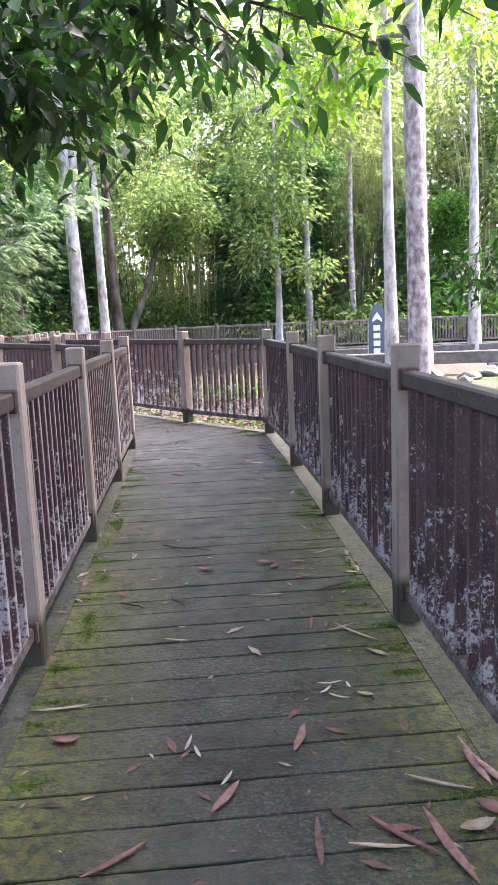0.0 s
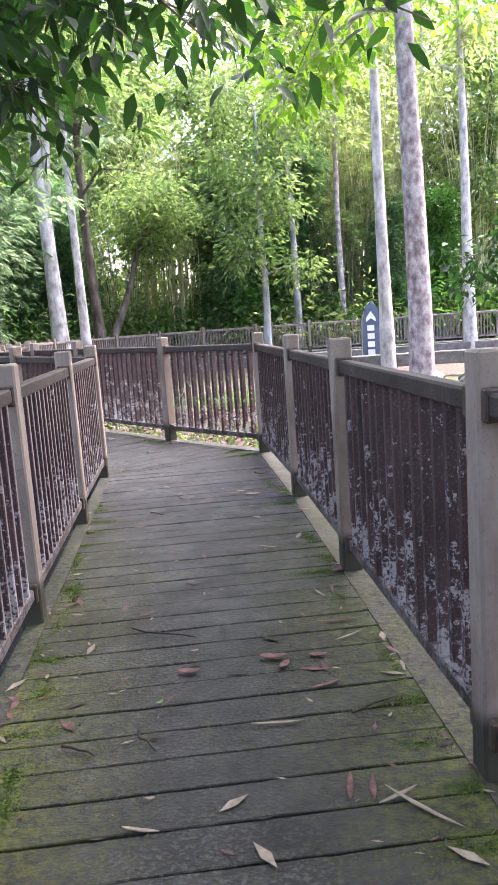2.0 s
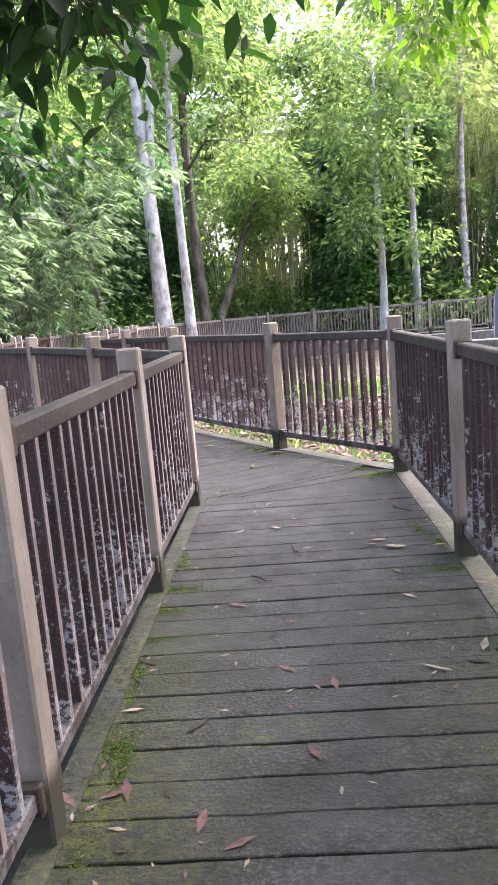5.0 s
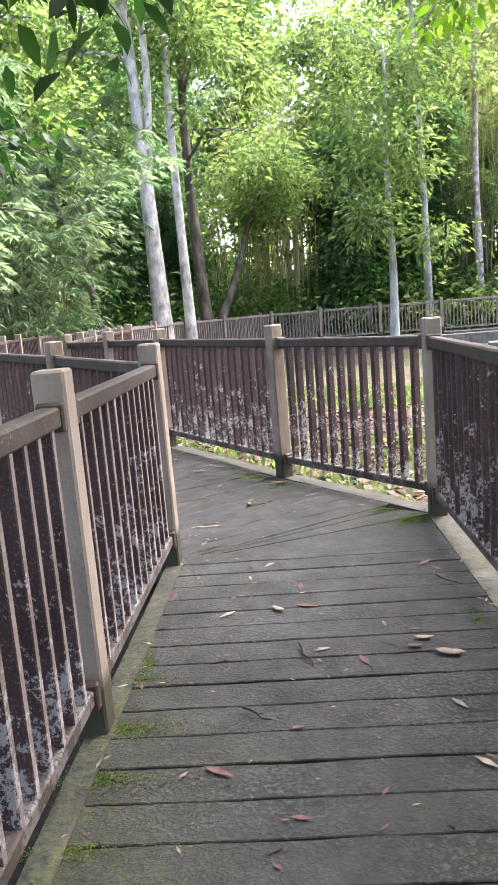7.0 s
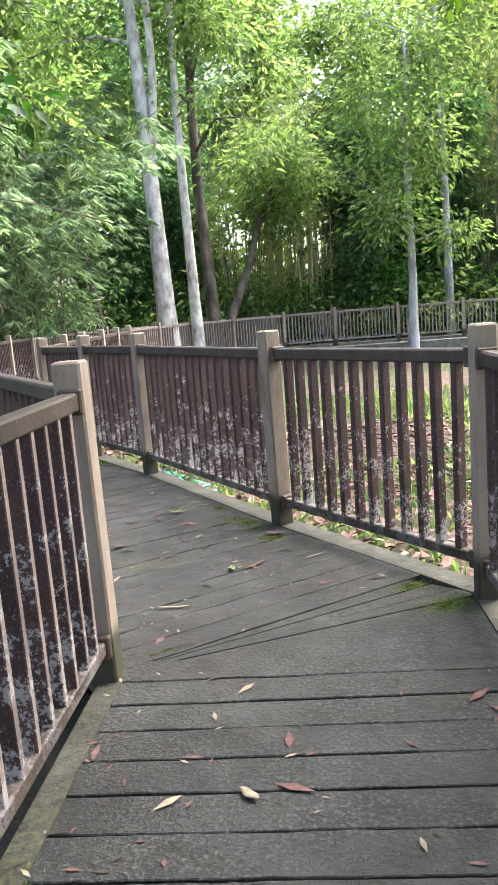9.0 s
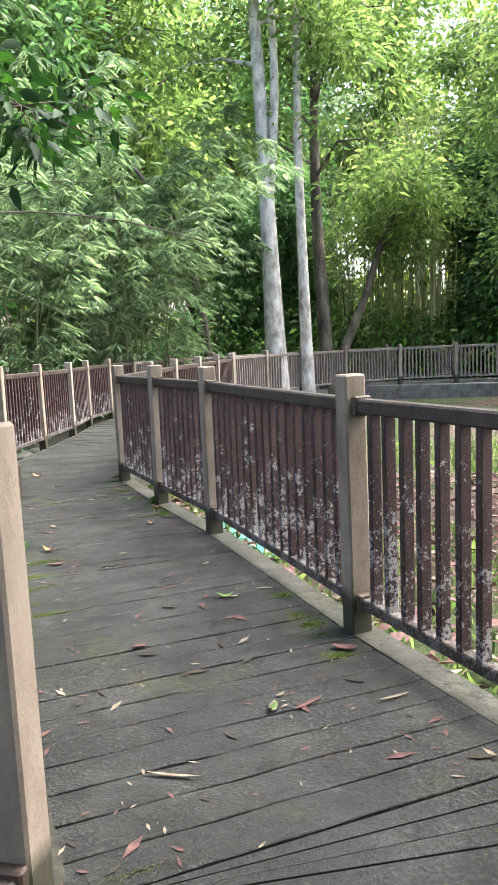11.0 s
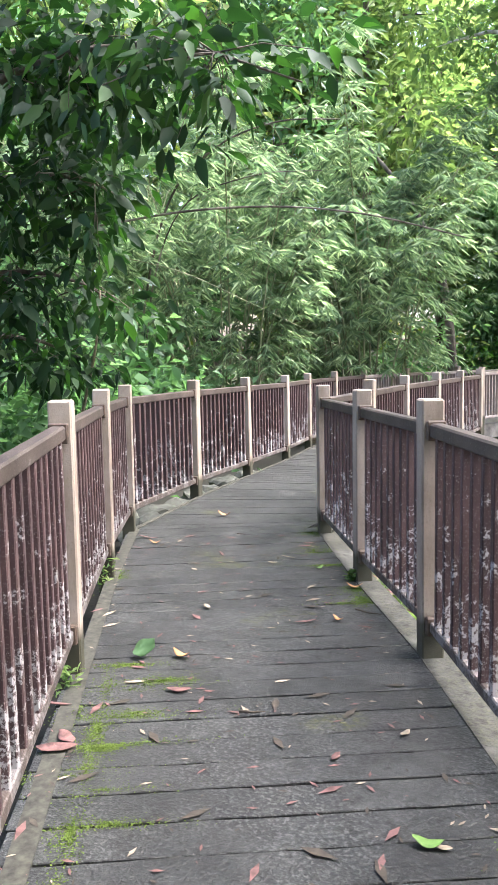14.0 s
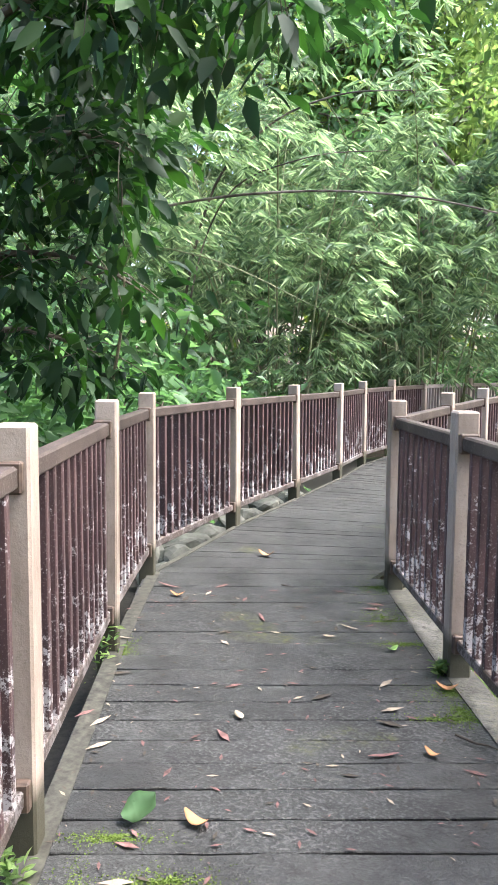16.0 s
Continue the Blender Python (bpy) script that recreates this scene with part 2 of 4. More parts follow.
LEAF = leaf_mat("forest leaf", (0.042, 0.088, 0.032), (0.165, 0.24, 0.085), (1.6, 1.65, 1.1), 0.45, (0.28, 0.34, 0.15), 0.58)
LIGHT_LEAF = leaf_mat("sunlit yellow-green leaf", (0.095, 0.15, 0.055), (0.29, 0.36, 0.15), (1.5, 1.5, 1.0), 0.5, (0.46, 0.5, 0.26), 0.6)
FAR_LEAF = leaf_mat("distant sunlit leaf", (0.05, 0.085, 0.016), (0.16, 0.215, 0.04), (1.4, 1.4, 0.7), 0.6, (0.26, 0.31, 0.075), 0.55)
BAMBOO_LEAF = leaf_mat("bamboo leaf", (0.04, 0.08, 0.047), (0.19, 0.265, 0.155), (1.5, 1.6, 1.15), 0.36, (0.45, 0.54, 0.36), 0.55)
LIME_LEAF = leaf_mat("backlit lime leaf", (0.06, 0.13, 0.014), (0.14, 0.26, 0.03), (1.5, 1.6, 0.6), 0.5, (0.22, 0.34, 0.06), 0.6)
VINE_LEAF = leaf_mat("vivid green climber leaf", (0.03, 0.09, 0.018), (0.1, 0.24, 0.05), (1.5, 1.7, 0.8), 0.45, (0.2, 0.36, 0.09), 0.5)
UNDER_LEAF = leaf_mat("undergrowth leaf", (0.036, 0.085, 0.042), (0.12, 0.21, 0.1), (1.5, 1.7, 1.0), 0.4)
ORANGE_LITTER = plain("orange-brown fallen leaf", (0.34, 0.17, 0.075), 0.7, 0.4, 25.0)
LITTER = plain("dry reddish leaf", (0.14, 0.072, 0.064), 0.7, 0.6, 25.0)
PINK_LITTER = plain("dry pinkish leaf sheath", (0.22, 0.12, 0.105), 0.7, 0.5, 30.0)
WHITE_LITTER = plain("bleached leaf scrap", (0.38, 0.35, 0.31), 0.7, 0.3, 30.0)
PALE_LITTER = plain("dry straw leaf", (0.27, 0.22, 0.16), 0.7, 0.45, 25.0)
GREEN_LITTER = plain("fallen green leaf", (0.14, 0.24, 0.06), 0.5, 0.4, 25.0)
SOIL = plain("dark damp soil", (0.02, 0.018, 0.014), 0.95, 0.5, 30.0)
TWIG = plain("dark twig", (0.05, 0.04, 0.03), 0.8, 0.4, 40.0)
STONE = plain("grey concrete", (0.15, 0.138, 0.125), 0.9, 0.45, 5.0)
ROCK = plain("dark mossy rock", (0.12, 0.12, 0.1), 0.9, 0.5, 6.0)
TEAL = plain("teal painted trough", (0.1, 0.3, 0.25), 0.5, 0.25, 6.0)
BANNER = plain("slate blue banner cloth", (0.09, 0.12, 0.17), 0.7, 0.15, 4.0)
BANNER_WHITE = plain("white banner print", (0.75, 0.77, 0.8), 0.7, 0.05, 4.0)

# ---- mesh helpers ----


def mesh_from(name, verts, faces, mat, smooth=False):
    me = bpy.data.meshes.new(name)
    me.from_pydata([tuple(v) for v in verts], [], faces)
    me.materials.append(mat)
    if smooth:
        me.polygons.foreach_set("use_smooth", [True] * len(me.polygons))
    me.update()
    return me


def part(name, me, parent, m=None, label=""):
    ob = new(name, me)
    ob.parent = parent
    if m is not None:
        ob.matrix_basis = m
    return tagged(ob, label)


def empty(name, place=(0, 0, 0)):
    ob = new(name)
    ob.location = place
    ob.empty_display_size = 0.2
    return ob


def block(name, sx, sy, sz, mat, bevel=0.006, wobble=0.0, cuts=0, seed=0):
    """A box centred in x and y, standing on z = 0, with bevelled edges."""
    bm = bmesh.new()
    bmesh.ops.create_cube(bm, size=1)
    for v in bm.verts:
        v.co = Vector((v.co.x * sx, v.co.y * sy, (v.co.z + 0.5) * sz))
    if bevel:
        bmesh.ops.bevel(bm, geom=bm.edges[:], offset=bevel, segments=1, affect="EDGES")
    if cuts:
        long = [e for e in bm.edges if abs((e.verts[0].co - e.verts[1].co).x) > sx * 0.6]
        bmesh.ops.subdivide_edges(bm, edges=long, cuts=cuts, use_grid_fill=True)
    if wobble:
        for v in bm.verts:
            n = noise.noise_vector(v.co * 4.3 + Vector((seed * 3.7, 0, 0))) + noise.noise_vector(v.co * 29 + Vector((0, seed * 2.3, 0))) * 0.55
            v.co += Vector((0, n.y, n.z * 0.4)) * wobble
    me = bpy.data.meshes.new(name)
    bm.to_mesh(me)
    bm.free()
    me.materials.append(mat)
    return me


def frame_at(p, d, z=0.0):
    """A pose at p whose x runs along the flat direction d."""
    return pose(p[0], p[1], z, 0, 0, math.degrees(math.atan2(d[1], d[0])))


def tube(points, radii, sides=8):
    """Verts and faces of a tapered tube through points."""
    verts, faces = [], []
    pts = [Vector(p) for p in points]
    up = Vector((0.31, 0.17, 0.93))
    for i, p in enumerate(pts):
        t = (pts[min(i + 1, len(pts) - 1)] - pts[max(i - 1, 0)]).normalized()
        a = t.cross(up if abs(t.dot(up)) < 0.95 else Vector((1, 0, 0))).normalized()
        b = t.cross(a)
        for j in range(sides):
            w = 2 * math.pi * j / sides
            verts.append(p + (a * math.cos(w) + b * math.sin(w)) * radii[i])
    for i in range(len(pts) - 1):
        for j in range(sides):
            k = (j + 1) % sides
            faces.append((i * sides + j, i * sides + k, (i + 1) * sides + k, (i + 1) * sides + j))
    faces.append(tuple(range((len(pts) - 1) * sides, len(pts) * sides)))
    return verts, faces


def joined(name, pieces, mat, smooth=True):
    verts, faces = [], []
    for v, f in pieces:
        o = len(verts)
        verts += v
        faces += [tuple(i + o for i in q) for q in f]
    return mesh_from(name, verts, faces, mat, smooth)


def blades_mesh(name, v, tri, mat):
    me = bpy.data.meshes.new(name)
    me.vertices.add(len(v))
    me.vertices.foreach_set("co", v.ravel())
    me.loops.add(len(tri))
    me.loops.foreach_set("vertex_index", tri)
    me.polygons.add(len(tri) // 3)
    me.polygons.foreach_set("loop_start", np.arange(0, len(tri), 3))
    me.materials.append(mat)
    me.update(calc_edges=True)
    return me


def leaves(name, centres, dirs, lengths, widths, mat, rng, fold=0.25, flat=0.5, sag=0.15, fine=False):
    """One mesh of many leaf blades, each two bent halves along a midrib."""
    c = np.asarray(centres, float)
    n = len(c)
    d = np.asarray(dirs, float)
    d /= np.linalg.norm(d, axis=1, keepdims=True) + 1e-9
    up = rng.normal(size=(n, 3)) * (1 - flat) + np.array([0, 0, 1.0]) * flat
    s = np.cross(d, up)
    s /= np.linalg.norm(s, axis=1, keepdims=True) + 1e-9
    u = np.cross(s, d)
    L, W = np.asarray(lengths)[:, None], np.asarray(widths)[:, None]
    down = np.array([0, 0, -1.0]) * sag * L
    tip = c + d * L + down
    mid = c + d * L * 0.45
    left = mid - s * W * 0.5 + u * W * fold
    right = mid + s * W * 0.5 + u * W * fold
    if fine:
        rib = [c + d * L * t + down * t * t for t in (0.32, 0.68)]
        rim = [[p + e * s * W * w + u * W * fold for e in (-0.5, 0.5)] for p, w in zip(rib, (0.95, 0.75))]
        v = np.stack([c, rib[0], rib[1], tip, rim[0][0], rim[1][0], rim[0][1], rim[1][1]], 1).reshape(-1, 3)
        shape = np.array([[0, 1, 4, 4, 1, 2, 4, 2, 5, 5, 2, 3, 0, 6, 1, 1, 6, 2, 6, 7, 2, 2, 7, 3]])
        k = np.arange(n)[:, None] * 8
        return blades_mesh(name, v, (k + shape).reshape(-1), mat)
    v = np.stack([c, right, tip, left], 1).reshape(-1, 3)
    k = np.arange(n)[:, None] * 4
    tri = np.concatenate([k + np.array([[0, 1, 2]]), k + np.array([[0, 2, 3]])], 1).reshape(-1)
    return blades_mesh(name, v, tri, mat)


def unit(rng, n):
    v = rng.normal(size=(n, 3))
    return v / np.linalg.norm(v, axis=1, keepdims=True)


# ---- plan: the boardwalk's bends (deck-side faces of the posts) ----
W = 0.1
D1, N1 = Vector((-0.0709, 0.9975)), Vector((0.9975, 0.0709))
D2, N2 = Vector((-0.630, 0.7766)), Vector((0.7766, 0.630))
RIGHT = [(1.53, -1.7), (1.42, 0.1), (1.32, 2.0), (1.222, 3.983), (1.112, 5.768), (1.003, 7.44), (0.84, 9.402)]
INNER = [(0.84, 9.402), (-0.169, 10.598), (-1.43, 12.236), (-2.234, 13.159), (-3.067, 14.173)]
INNER_FAR = [(-3.067, 14.173), (-3.42, 15.75), (-3.75, 17.3), (-3.98, 18.9), (-4.2, 20.4), (-4.4, 21.9)]
LEFT = [(0.14, -1.9), (0.03, -0.1), (-0.07, 1.85), (-0.172, 3.72), (-0.284, 5.385), (-0.402, 7.115), (-0.508, 8.709)]
OUTER = [(-0.508, 8.709), (-1.54, 10.02), (-2.607, 11.291), (-3.579, 12.458), (-4.379, 13.496)]
OUTER_FAR = [(-4.379, 13.496), (-4.9, 15.03), (-5.29, 16.5), (-5.69, 17.98), (-6.14, 19.35), (-6.4, 20.7), (-6.6, 22.2)]

# ---- ground ----


def build_ground():
    bm = bmesh.new()
    n, span = 90, 46.0
    grid = []
    for i in range(n + 1):
        row = []
        for j in range(n + 1):
            x, y = -span + 2 * span * i / n, -26 + 2 * span * j / n
            h = -0.42 + 0.12 * noise.noise((x * 0.25, y * 0.25, 0)) + 0.05 * noise.noise((x, y, 3))
            r = math.hypot(x, y - 16)
            h += max(0.0, r - 26) * 0.16
            row.append(bm.verts.new((x, y, h)))
        grid.append(row)
    for i in range(n):
        for j in range(n):
            bm.faces.new((grid[i][j], grid[i + 1][j], grid[i + 1][j + 1], grid[i][j + 1]))
    edge = [e for e in bm.edges if e.is_boundary]
    out = bmesh.ops.extrude_edge_only(bm, edges=edge)["geom"]
    for v in out:
        if isinstance(v, bmesh.types.BMVert):
            v.co = Vector((v.co.x * 30, (v.co.y - 20) * 30 + 20, 6.0))
    me = bpy.data.meshes.new("ground")
    bm.to_mesh(me)
    bm.free()
    me.materials.append(GROUND)
    me.polygons.foreach_set("use_smooth", [True] * len(me.polygons))
    tagged(new("ground", me), "grassy forest ground strewn with dry leaves", "ground", kind="structure")


build_ground()

# ---- railings ----
POST_MESH = block("post", W, W, 1.64, POST, 0.008)
BRACKET = plain("dark brown bracket", (0.07, 0.048, 0.036), 0.6, 0.4, 30.0)
SOCKET = block("socket", 0.035, 0.082, 0.086, BRACKET, 0.006)
SLAT_MESH = block("slat", 0.033, 0.05, 0.83, SLAT, 0.004)
LIT_SLAT_MESH = block("slat", 0.031, 0.05, 0.83, SLAT, 0.004)
LIT_SLAT_MESH.materials.append(LIT_SLAT)
# deck-side and outer edges take the paler colour, standing in for sun on them
for face in LIT_SLAT_MESH.polygons:
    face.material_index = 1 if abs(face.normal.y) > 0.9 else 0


def centre_of(p, d, side):
    """Middle of a post whose far deck-side corner is p; side is +1 where the deck lies to its left."""
    n = Vector((d.y, -d.x)) * side
    return Vector(p) + n * (W / 2) - d * (W / 2)


# lighter rail and slat colour for the far loop, with its sunlight painted in
LIT_RAIL = rail_mat("far rail paint lightened as if sunlit", (0.17, 0.135, 0.12), (0.3, 0.25, 0.225), 0.4)


def railing(points, side, first, label, near=True, lifts=()):
    """A run of posts with a top rail, a bottom rail and upright slats between them."""
    pts = [Vector(p) for p in points]
    mids = []
    up = list(lifts) + [0.0] * (len(points) - len(lifts))
    for i, p in enumerate(pts):
        d = (pts[min(i + 1, len(pts) - 1)] - pts[max(i - 1, 0)]).normalized()
        mids.append((centre_of(p, d, side), d))
    root = empty("railing", (*mids[0][0], 0))
    inv = Matrix.Translation(root.location).inverted()
    rng = random.Random(int(abs(points[0][0]) * 1000) + len(points))
    for i, (c, d) in enumerate(mids):
        if i or first:
            part("post", POST_MESH, root, inv @ frame_at(c, d, -0.49 + up[i]) @ pose(0, 0, 0, rng.uniform(-0.5, 0.5), rng.uniform(-0.5, 0.5), rng.uniform(-1.5, 1.5)))
    for (a, _), (b, _), za, zb in zip(mids, mids[1:], up, up[1:]):
        d = (b - a).normalized()
        length = (b - a).length - W + 0.01
        m = (a + b) / 2
        zm, slope = (za + zb) / 2, (zb - za) / (b - a).length
        tilt = pose(0, 0, 0, 0, -math.degrees(math.atan(slope)))
        part("top_rail", block("top_rail", length, 0.062, 0.062, RAIL if near else LIT_RAIL, 0.008), root, inv @ frame_at(m, d, 0.985 + zm) @ tilt)
        part("bottom_rail", block("bottom_rail", length, 0.055, 0.05, RAIL if near else LIT_RAIL, 0.006), root, inv @ frame_at(m, d, 0.12 + zm) @ tilt)
        for e in (-1, 1):
            part("socket", SOCKET, root, inv @ frame_at(m + d * e * (length / 2 - 0.02), d, 0.972 + zm + slope * e * length / 2))
            part("socket", SOCKET, root, inv @ frame_at(m + d * e * (length / 2 - 0.02), d, 0.102 + zm + slope * e * length / 2))
        count = max(2, round(length / 0.112) - 1)
        step = length / (count + 1)
        slats = []
        for k in range(count):
            s = -length / 2 + step * (k + 1) + rng.uniform(-0.004, 0.004)
            mm = inv @ frame_at(m + d * s, d, 0.162 + zm + slope * s) @ pose(0, 0, 0, 0, rng.uniform(-0.4, 0.4), rng.uniform(-3, 3))
            if near:
                part("slat", LIT_SLAT_MESH if points is LEFT else SLAT_MESH, root, mm)
            else:
                slats.append(mm)
        if slats:
            verts, faces = [], []
            for mm in slats:
                o = len(verts)
                verts += [mm @ v.co for v in SLAT_MESH.vertices]
                faces += [tuple(o + q for q in p.vertices) for p in SLAT_MESH.polygons]
            tagged(part("slats", mesh_from("slats", verts, faces, LIT_RAIL), root), kind="stuff")
    return tagged(root, label, "railing", "boardwalk railings")


railing(RIGHT, 1, True, "brown railing with lichen-spotted slats along the mossy boardwalk")
railing(LEFT, -1, True, "weathered brown railing with slats beside the mossy boardwalk")
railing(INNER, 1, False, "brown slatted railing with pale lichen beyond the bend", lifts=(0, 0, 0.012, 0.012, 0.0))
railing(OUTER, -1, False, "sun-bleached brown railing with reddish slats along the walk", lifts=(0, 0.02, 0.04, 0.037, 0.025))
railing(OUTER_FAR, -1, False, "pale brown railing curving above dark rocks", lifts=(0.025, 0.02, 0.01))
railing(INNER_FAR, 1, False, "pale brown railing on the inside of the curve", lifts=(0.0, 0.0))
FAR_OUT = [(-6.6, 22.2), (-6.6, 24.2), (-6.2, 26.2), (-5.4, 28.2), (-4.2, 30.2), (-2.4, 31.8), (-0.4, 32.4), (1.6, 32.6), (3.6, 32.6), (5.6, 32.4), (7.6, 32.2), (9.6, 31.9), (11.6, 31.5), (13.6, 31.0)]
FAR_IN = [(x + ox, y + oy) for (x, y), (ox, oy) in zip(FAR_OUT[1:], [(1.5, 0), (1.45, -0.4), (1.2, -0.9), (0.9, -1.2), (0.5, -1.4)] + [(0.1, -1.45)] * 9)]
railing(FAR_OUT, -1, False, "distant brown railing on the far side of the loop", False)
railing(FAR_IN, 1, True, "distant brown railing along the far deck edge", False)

# ---- trees ----


def trunk_points(x, y, z0, h, lean=(0, 0), bend=0.15, seed=0, n=9):
    pts = []
    for i in range(n):
        t = i / (n - 1)
        w = noise.noise_vector((seed * 5.1, t * 2.2, 0.3)) * bend * t
        pts.append((x + lean[0] * t * h + w.x, y + lean[1] * t * h + w.y, z0 + h * t))
    return pts


def canopy(rng, ends, per, spread, size, ratio=0.42, droop=0.35):
    """Centres, directions, lengths and widths for leaves that gather round twig ends."""
    c, d = [], []
    for e in ends:
        k = max(3, int(per * rng.uniform(0.6, 1.4)))
        o = rng.normal(size=(k, 3)) * np.array([spread, spread, spread * 0.55])
        c.append(np.asarray(e) + o)
        v = o / (spread + 1e-6) + rng.normal(size=(k, 3)) * 0.6
        v[:, 2] -= droop
        d.append(v)
    c, d = np.concatenate(c), np.concatenate(d)
    L = size * rng.uniform(0.6, 1.35, len(c))
    return c, d, L, L * ratio * rng.uniform(0.8, 1.2, len(c))


def forest_tree(name, place, h, r, bark, leaf, seed, crown_from=0.35, reach=2.2, limbs=9, per=60, size=0.2, spread=0.45,
                lean=(0, 0), ratio=0.42, label="", droop=0.35, bend=0.35, category="tree", tips=5):
    """A tapered trunk, limbs that fork into twigs, and leaves round the twigs' ends."""
    rng = np.random.default_rng(seed)
    root = empty(name, place)
    pts = trunk_points(0, 0, -0.3, h, lean, bend, seed)
    n = len(pts)
    rad = [r * (1.25 - 0.25 * min(1, i / 1.5)) * (1 - 0.8 * i / (n - 1)) + 0.008 for i in range(n)]
    wood = [tube(pts, rad, 9)]
    ends = []
    for i in range(limbs):
        t = crown_from + (1 - crown_from) * (i + rng.uniform(0, 0.8)) / limbs
        k = min(n - 2, int(t * (n - 1)))
        f = t * (n - 1) - k
        base = np.array(pts[k]) * (1 - f) + np.array(pts[k + 1]) * f
        a = rng.uniform(0, 2 * math.pi)
        out = reach * rng.uniform(0.55, 1.1) * (1.15 - 0.6 * t)
        p1 = base + np.array([math.cos(a) * out * 0.5, math.sin(a) * out * 0.5, out * rng.uniform(0.15, 0.45)])
        p2 = base + np.array([math.cos(a) * out, math.sin(a) * out, out * rng.uniform(0.1, 0.5)])
        rr = r * 0.32 * (1.1 - t * 0.7) + 0.006
        wood.append(tube([base, p1, p2], [rr, rr * 0.6, rr * 0.22], 6))
        for j in range(tips):
            q = p1 + (p2 - p1) * rng.uniform(0.0, 1.1) + rng.normal(size=3) * out * 0.22
            ends.append(q)
            if j % 2 == 0:
                wood.append(tube([p1 + (p2 - p1) * rng.uniform(0, 0.8), q], [rr * 0.25 + 0.003, 0.003], 4))
    part("trunk", joined("trunk", wood, bark), root)
    c, d, L, Wd = canopy(rng, ends, per, spread, size, ratio, droop)
    tagged(part("foliage", leaves("foliage", c, d, L, Wd, leaf, rng), root), kind="stuff")
    return tagged(root, label, category)


def bamboo_clump(place, seed, culms=22, h=9.0, per=60, label="", arch=0.35, wood_mat=None, leaf=None, leaf_from=0.3, thick=0.022):
    rng = np.random.default_rng(seed)
    root = empty("bamboo_clump", place)
    wood, cs, ds = [], [], []
    for i in range(culms):
        a, q = rng.uniform(0, 2 * math.pi), rng.uniform(0.1, 0.9)
        x, y = math.cos(a) * q, math.sin(a) * q
        hh = h * rng.uniform(0.6, 1.1)
        lx, ly = math.cos(a) * arch * rng.uniform(0.3, 1.3), math.sin(a) * arch * rng.uniform(0.3, 1.3)
        pts = [(x + lx * hh * (t ** 2.2), y + ly * hh * (t ** 2.2), -0.3 + hh * (t - 0.22 * t ** 4)) for t in np.linspace(0, 1, 8)]
        wood.append(tube(pts, [thick * (1 - 0.8 * k / 7) for k in range(8)], 5))
        # side branches from the nodes, hung with fans of narrow leaves
        for k in range(max(3, per // 6)):
            t = rng.uniform(leaf_from, 1.0)
            j = min(6, int(t * 7))
            f = t * 7 - j
            b = np.array(pts[j]) * (1 - f) + np.array(pts[j + 1]) * f
            az = a + rng.normal() * 1.1
            reach = rng.uniform(0.35, 1.3) * (1.15 - 0.5 * t)
            tip = b + np.array([math.cos(az) * reach, math.sin(az) * reach, -reach * rng.uniform(-0.1, 0.55)])
            mid = (b + tip) / 2 + np.array([0, 0, reach * 0.16])
            wood.append(tube([b, mid, tip], [0.005, 0.004, 0.002], 3))
            for q in rng.uniform(0.15, 1.0, 5):
                p = b * (1 - q) ** 2 + mid * 2 * q * (1 - q) + tip * q * q + rng.normal(size=3) * 0.06
                m = int(rng.integers(5, 10))
                spin = az + np.linspace(-1.35, 1.35, m) + rng.normal(size=m) * 0.2
                ds.append(np.stack([np.cos(spin), np.sin(spin), rng.uniform(-0.75, -0.1) + rng.normal(size=m) * 0.15], 1))
                cs.append(np.repeat(p[None], m, 0))
    part("culms", joined("culms", wood, wood_mat or CULM), root)
    c, d = np.concatenate(cs), np.concatenate(ds)
    L = rng.uniform(0.14, 0.3, len(c))
    tagged(part("foliage", leaves("foliage", c, d, L, L * 0.135, leaf or BAMBOO_LEAF, rng), root), kind="stuff")
    return tagged(root, label or "green bamboo clump with arching culms and narrow leaves", "bamboo")


def shrub(place, seed, r=1.0, count=900, size=0.16, leaf=None, ratio=0.4, label=""):
    rng = np.random.default_rng(seed)
    root = empty("shrub", place)
    wood, ends = [], []
    for i in range(14):
        a = rng.uniform(0, 2 * math.pi)
        o = r * rng.uniform(0.3, 1.0)
        tip = np.array([math.cos(a) * o, math.sin(a) * o, r * rng.uniform(0.5, 1.5)])
        wood.append(tube([(0, 0, -0.3), tip * np.array([0.4, 0.4, 0.7]), tip], [0.02, 0.012, 0.004], 5))
        for k in range(4):
            ends.append(tip * rng.uniform(0.45, 1.05) + rng.normal(size=3) * r * 0.2)
    part("stems", joined("stems", wood, DARK_BARK), root)
    c, d, L, Wd = canopy(rng, ends, count / len(ends), r * 0.28, size, ratio)
    tagged(part("foliage", leaves("foliage", c, d, L, Wd, leaf or UNDER_LEAF, rng), root), kind="stuff")
    return tagged(root, label or "dense green undergrowth shrub on the forest floor", "shrub")


# trees that stand out
forest_tree("pale_tree", (-4.63, 26.6, -0.4), 16, 0.27, WHITE_BARK, LEAF, 11, 0.55, 2.6, 12, 60, 0.24, label="tall tree with pale white bark behind the railing", lean=(-0.03, 0.0), bend=0.5)
forest_tree("pale_tree", (-3.95, 27.1, -0.4), 15, 0.16, WHITE_BARK, LEAF, 12, 0.6, 2.2, 10, 60, 0.24, label="slender pale-barked tree with a slight bend", lean=(-0.016, 0.0), bend=0.6)
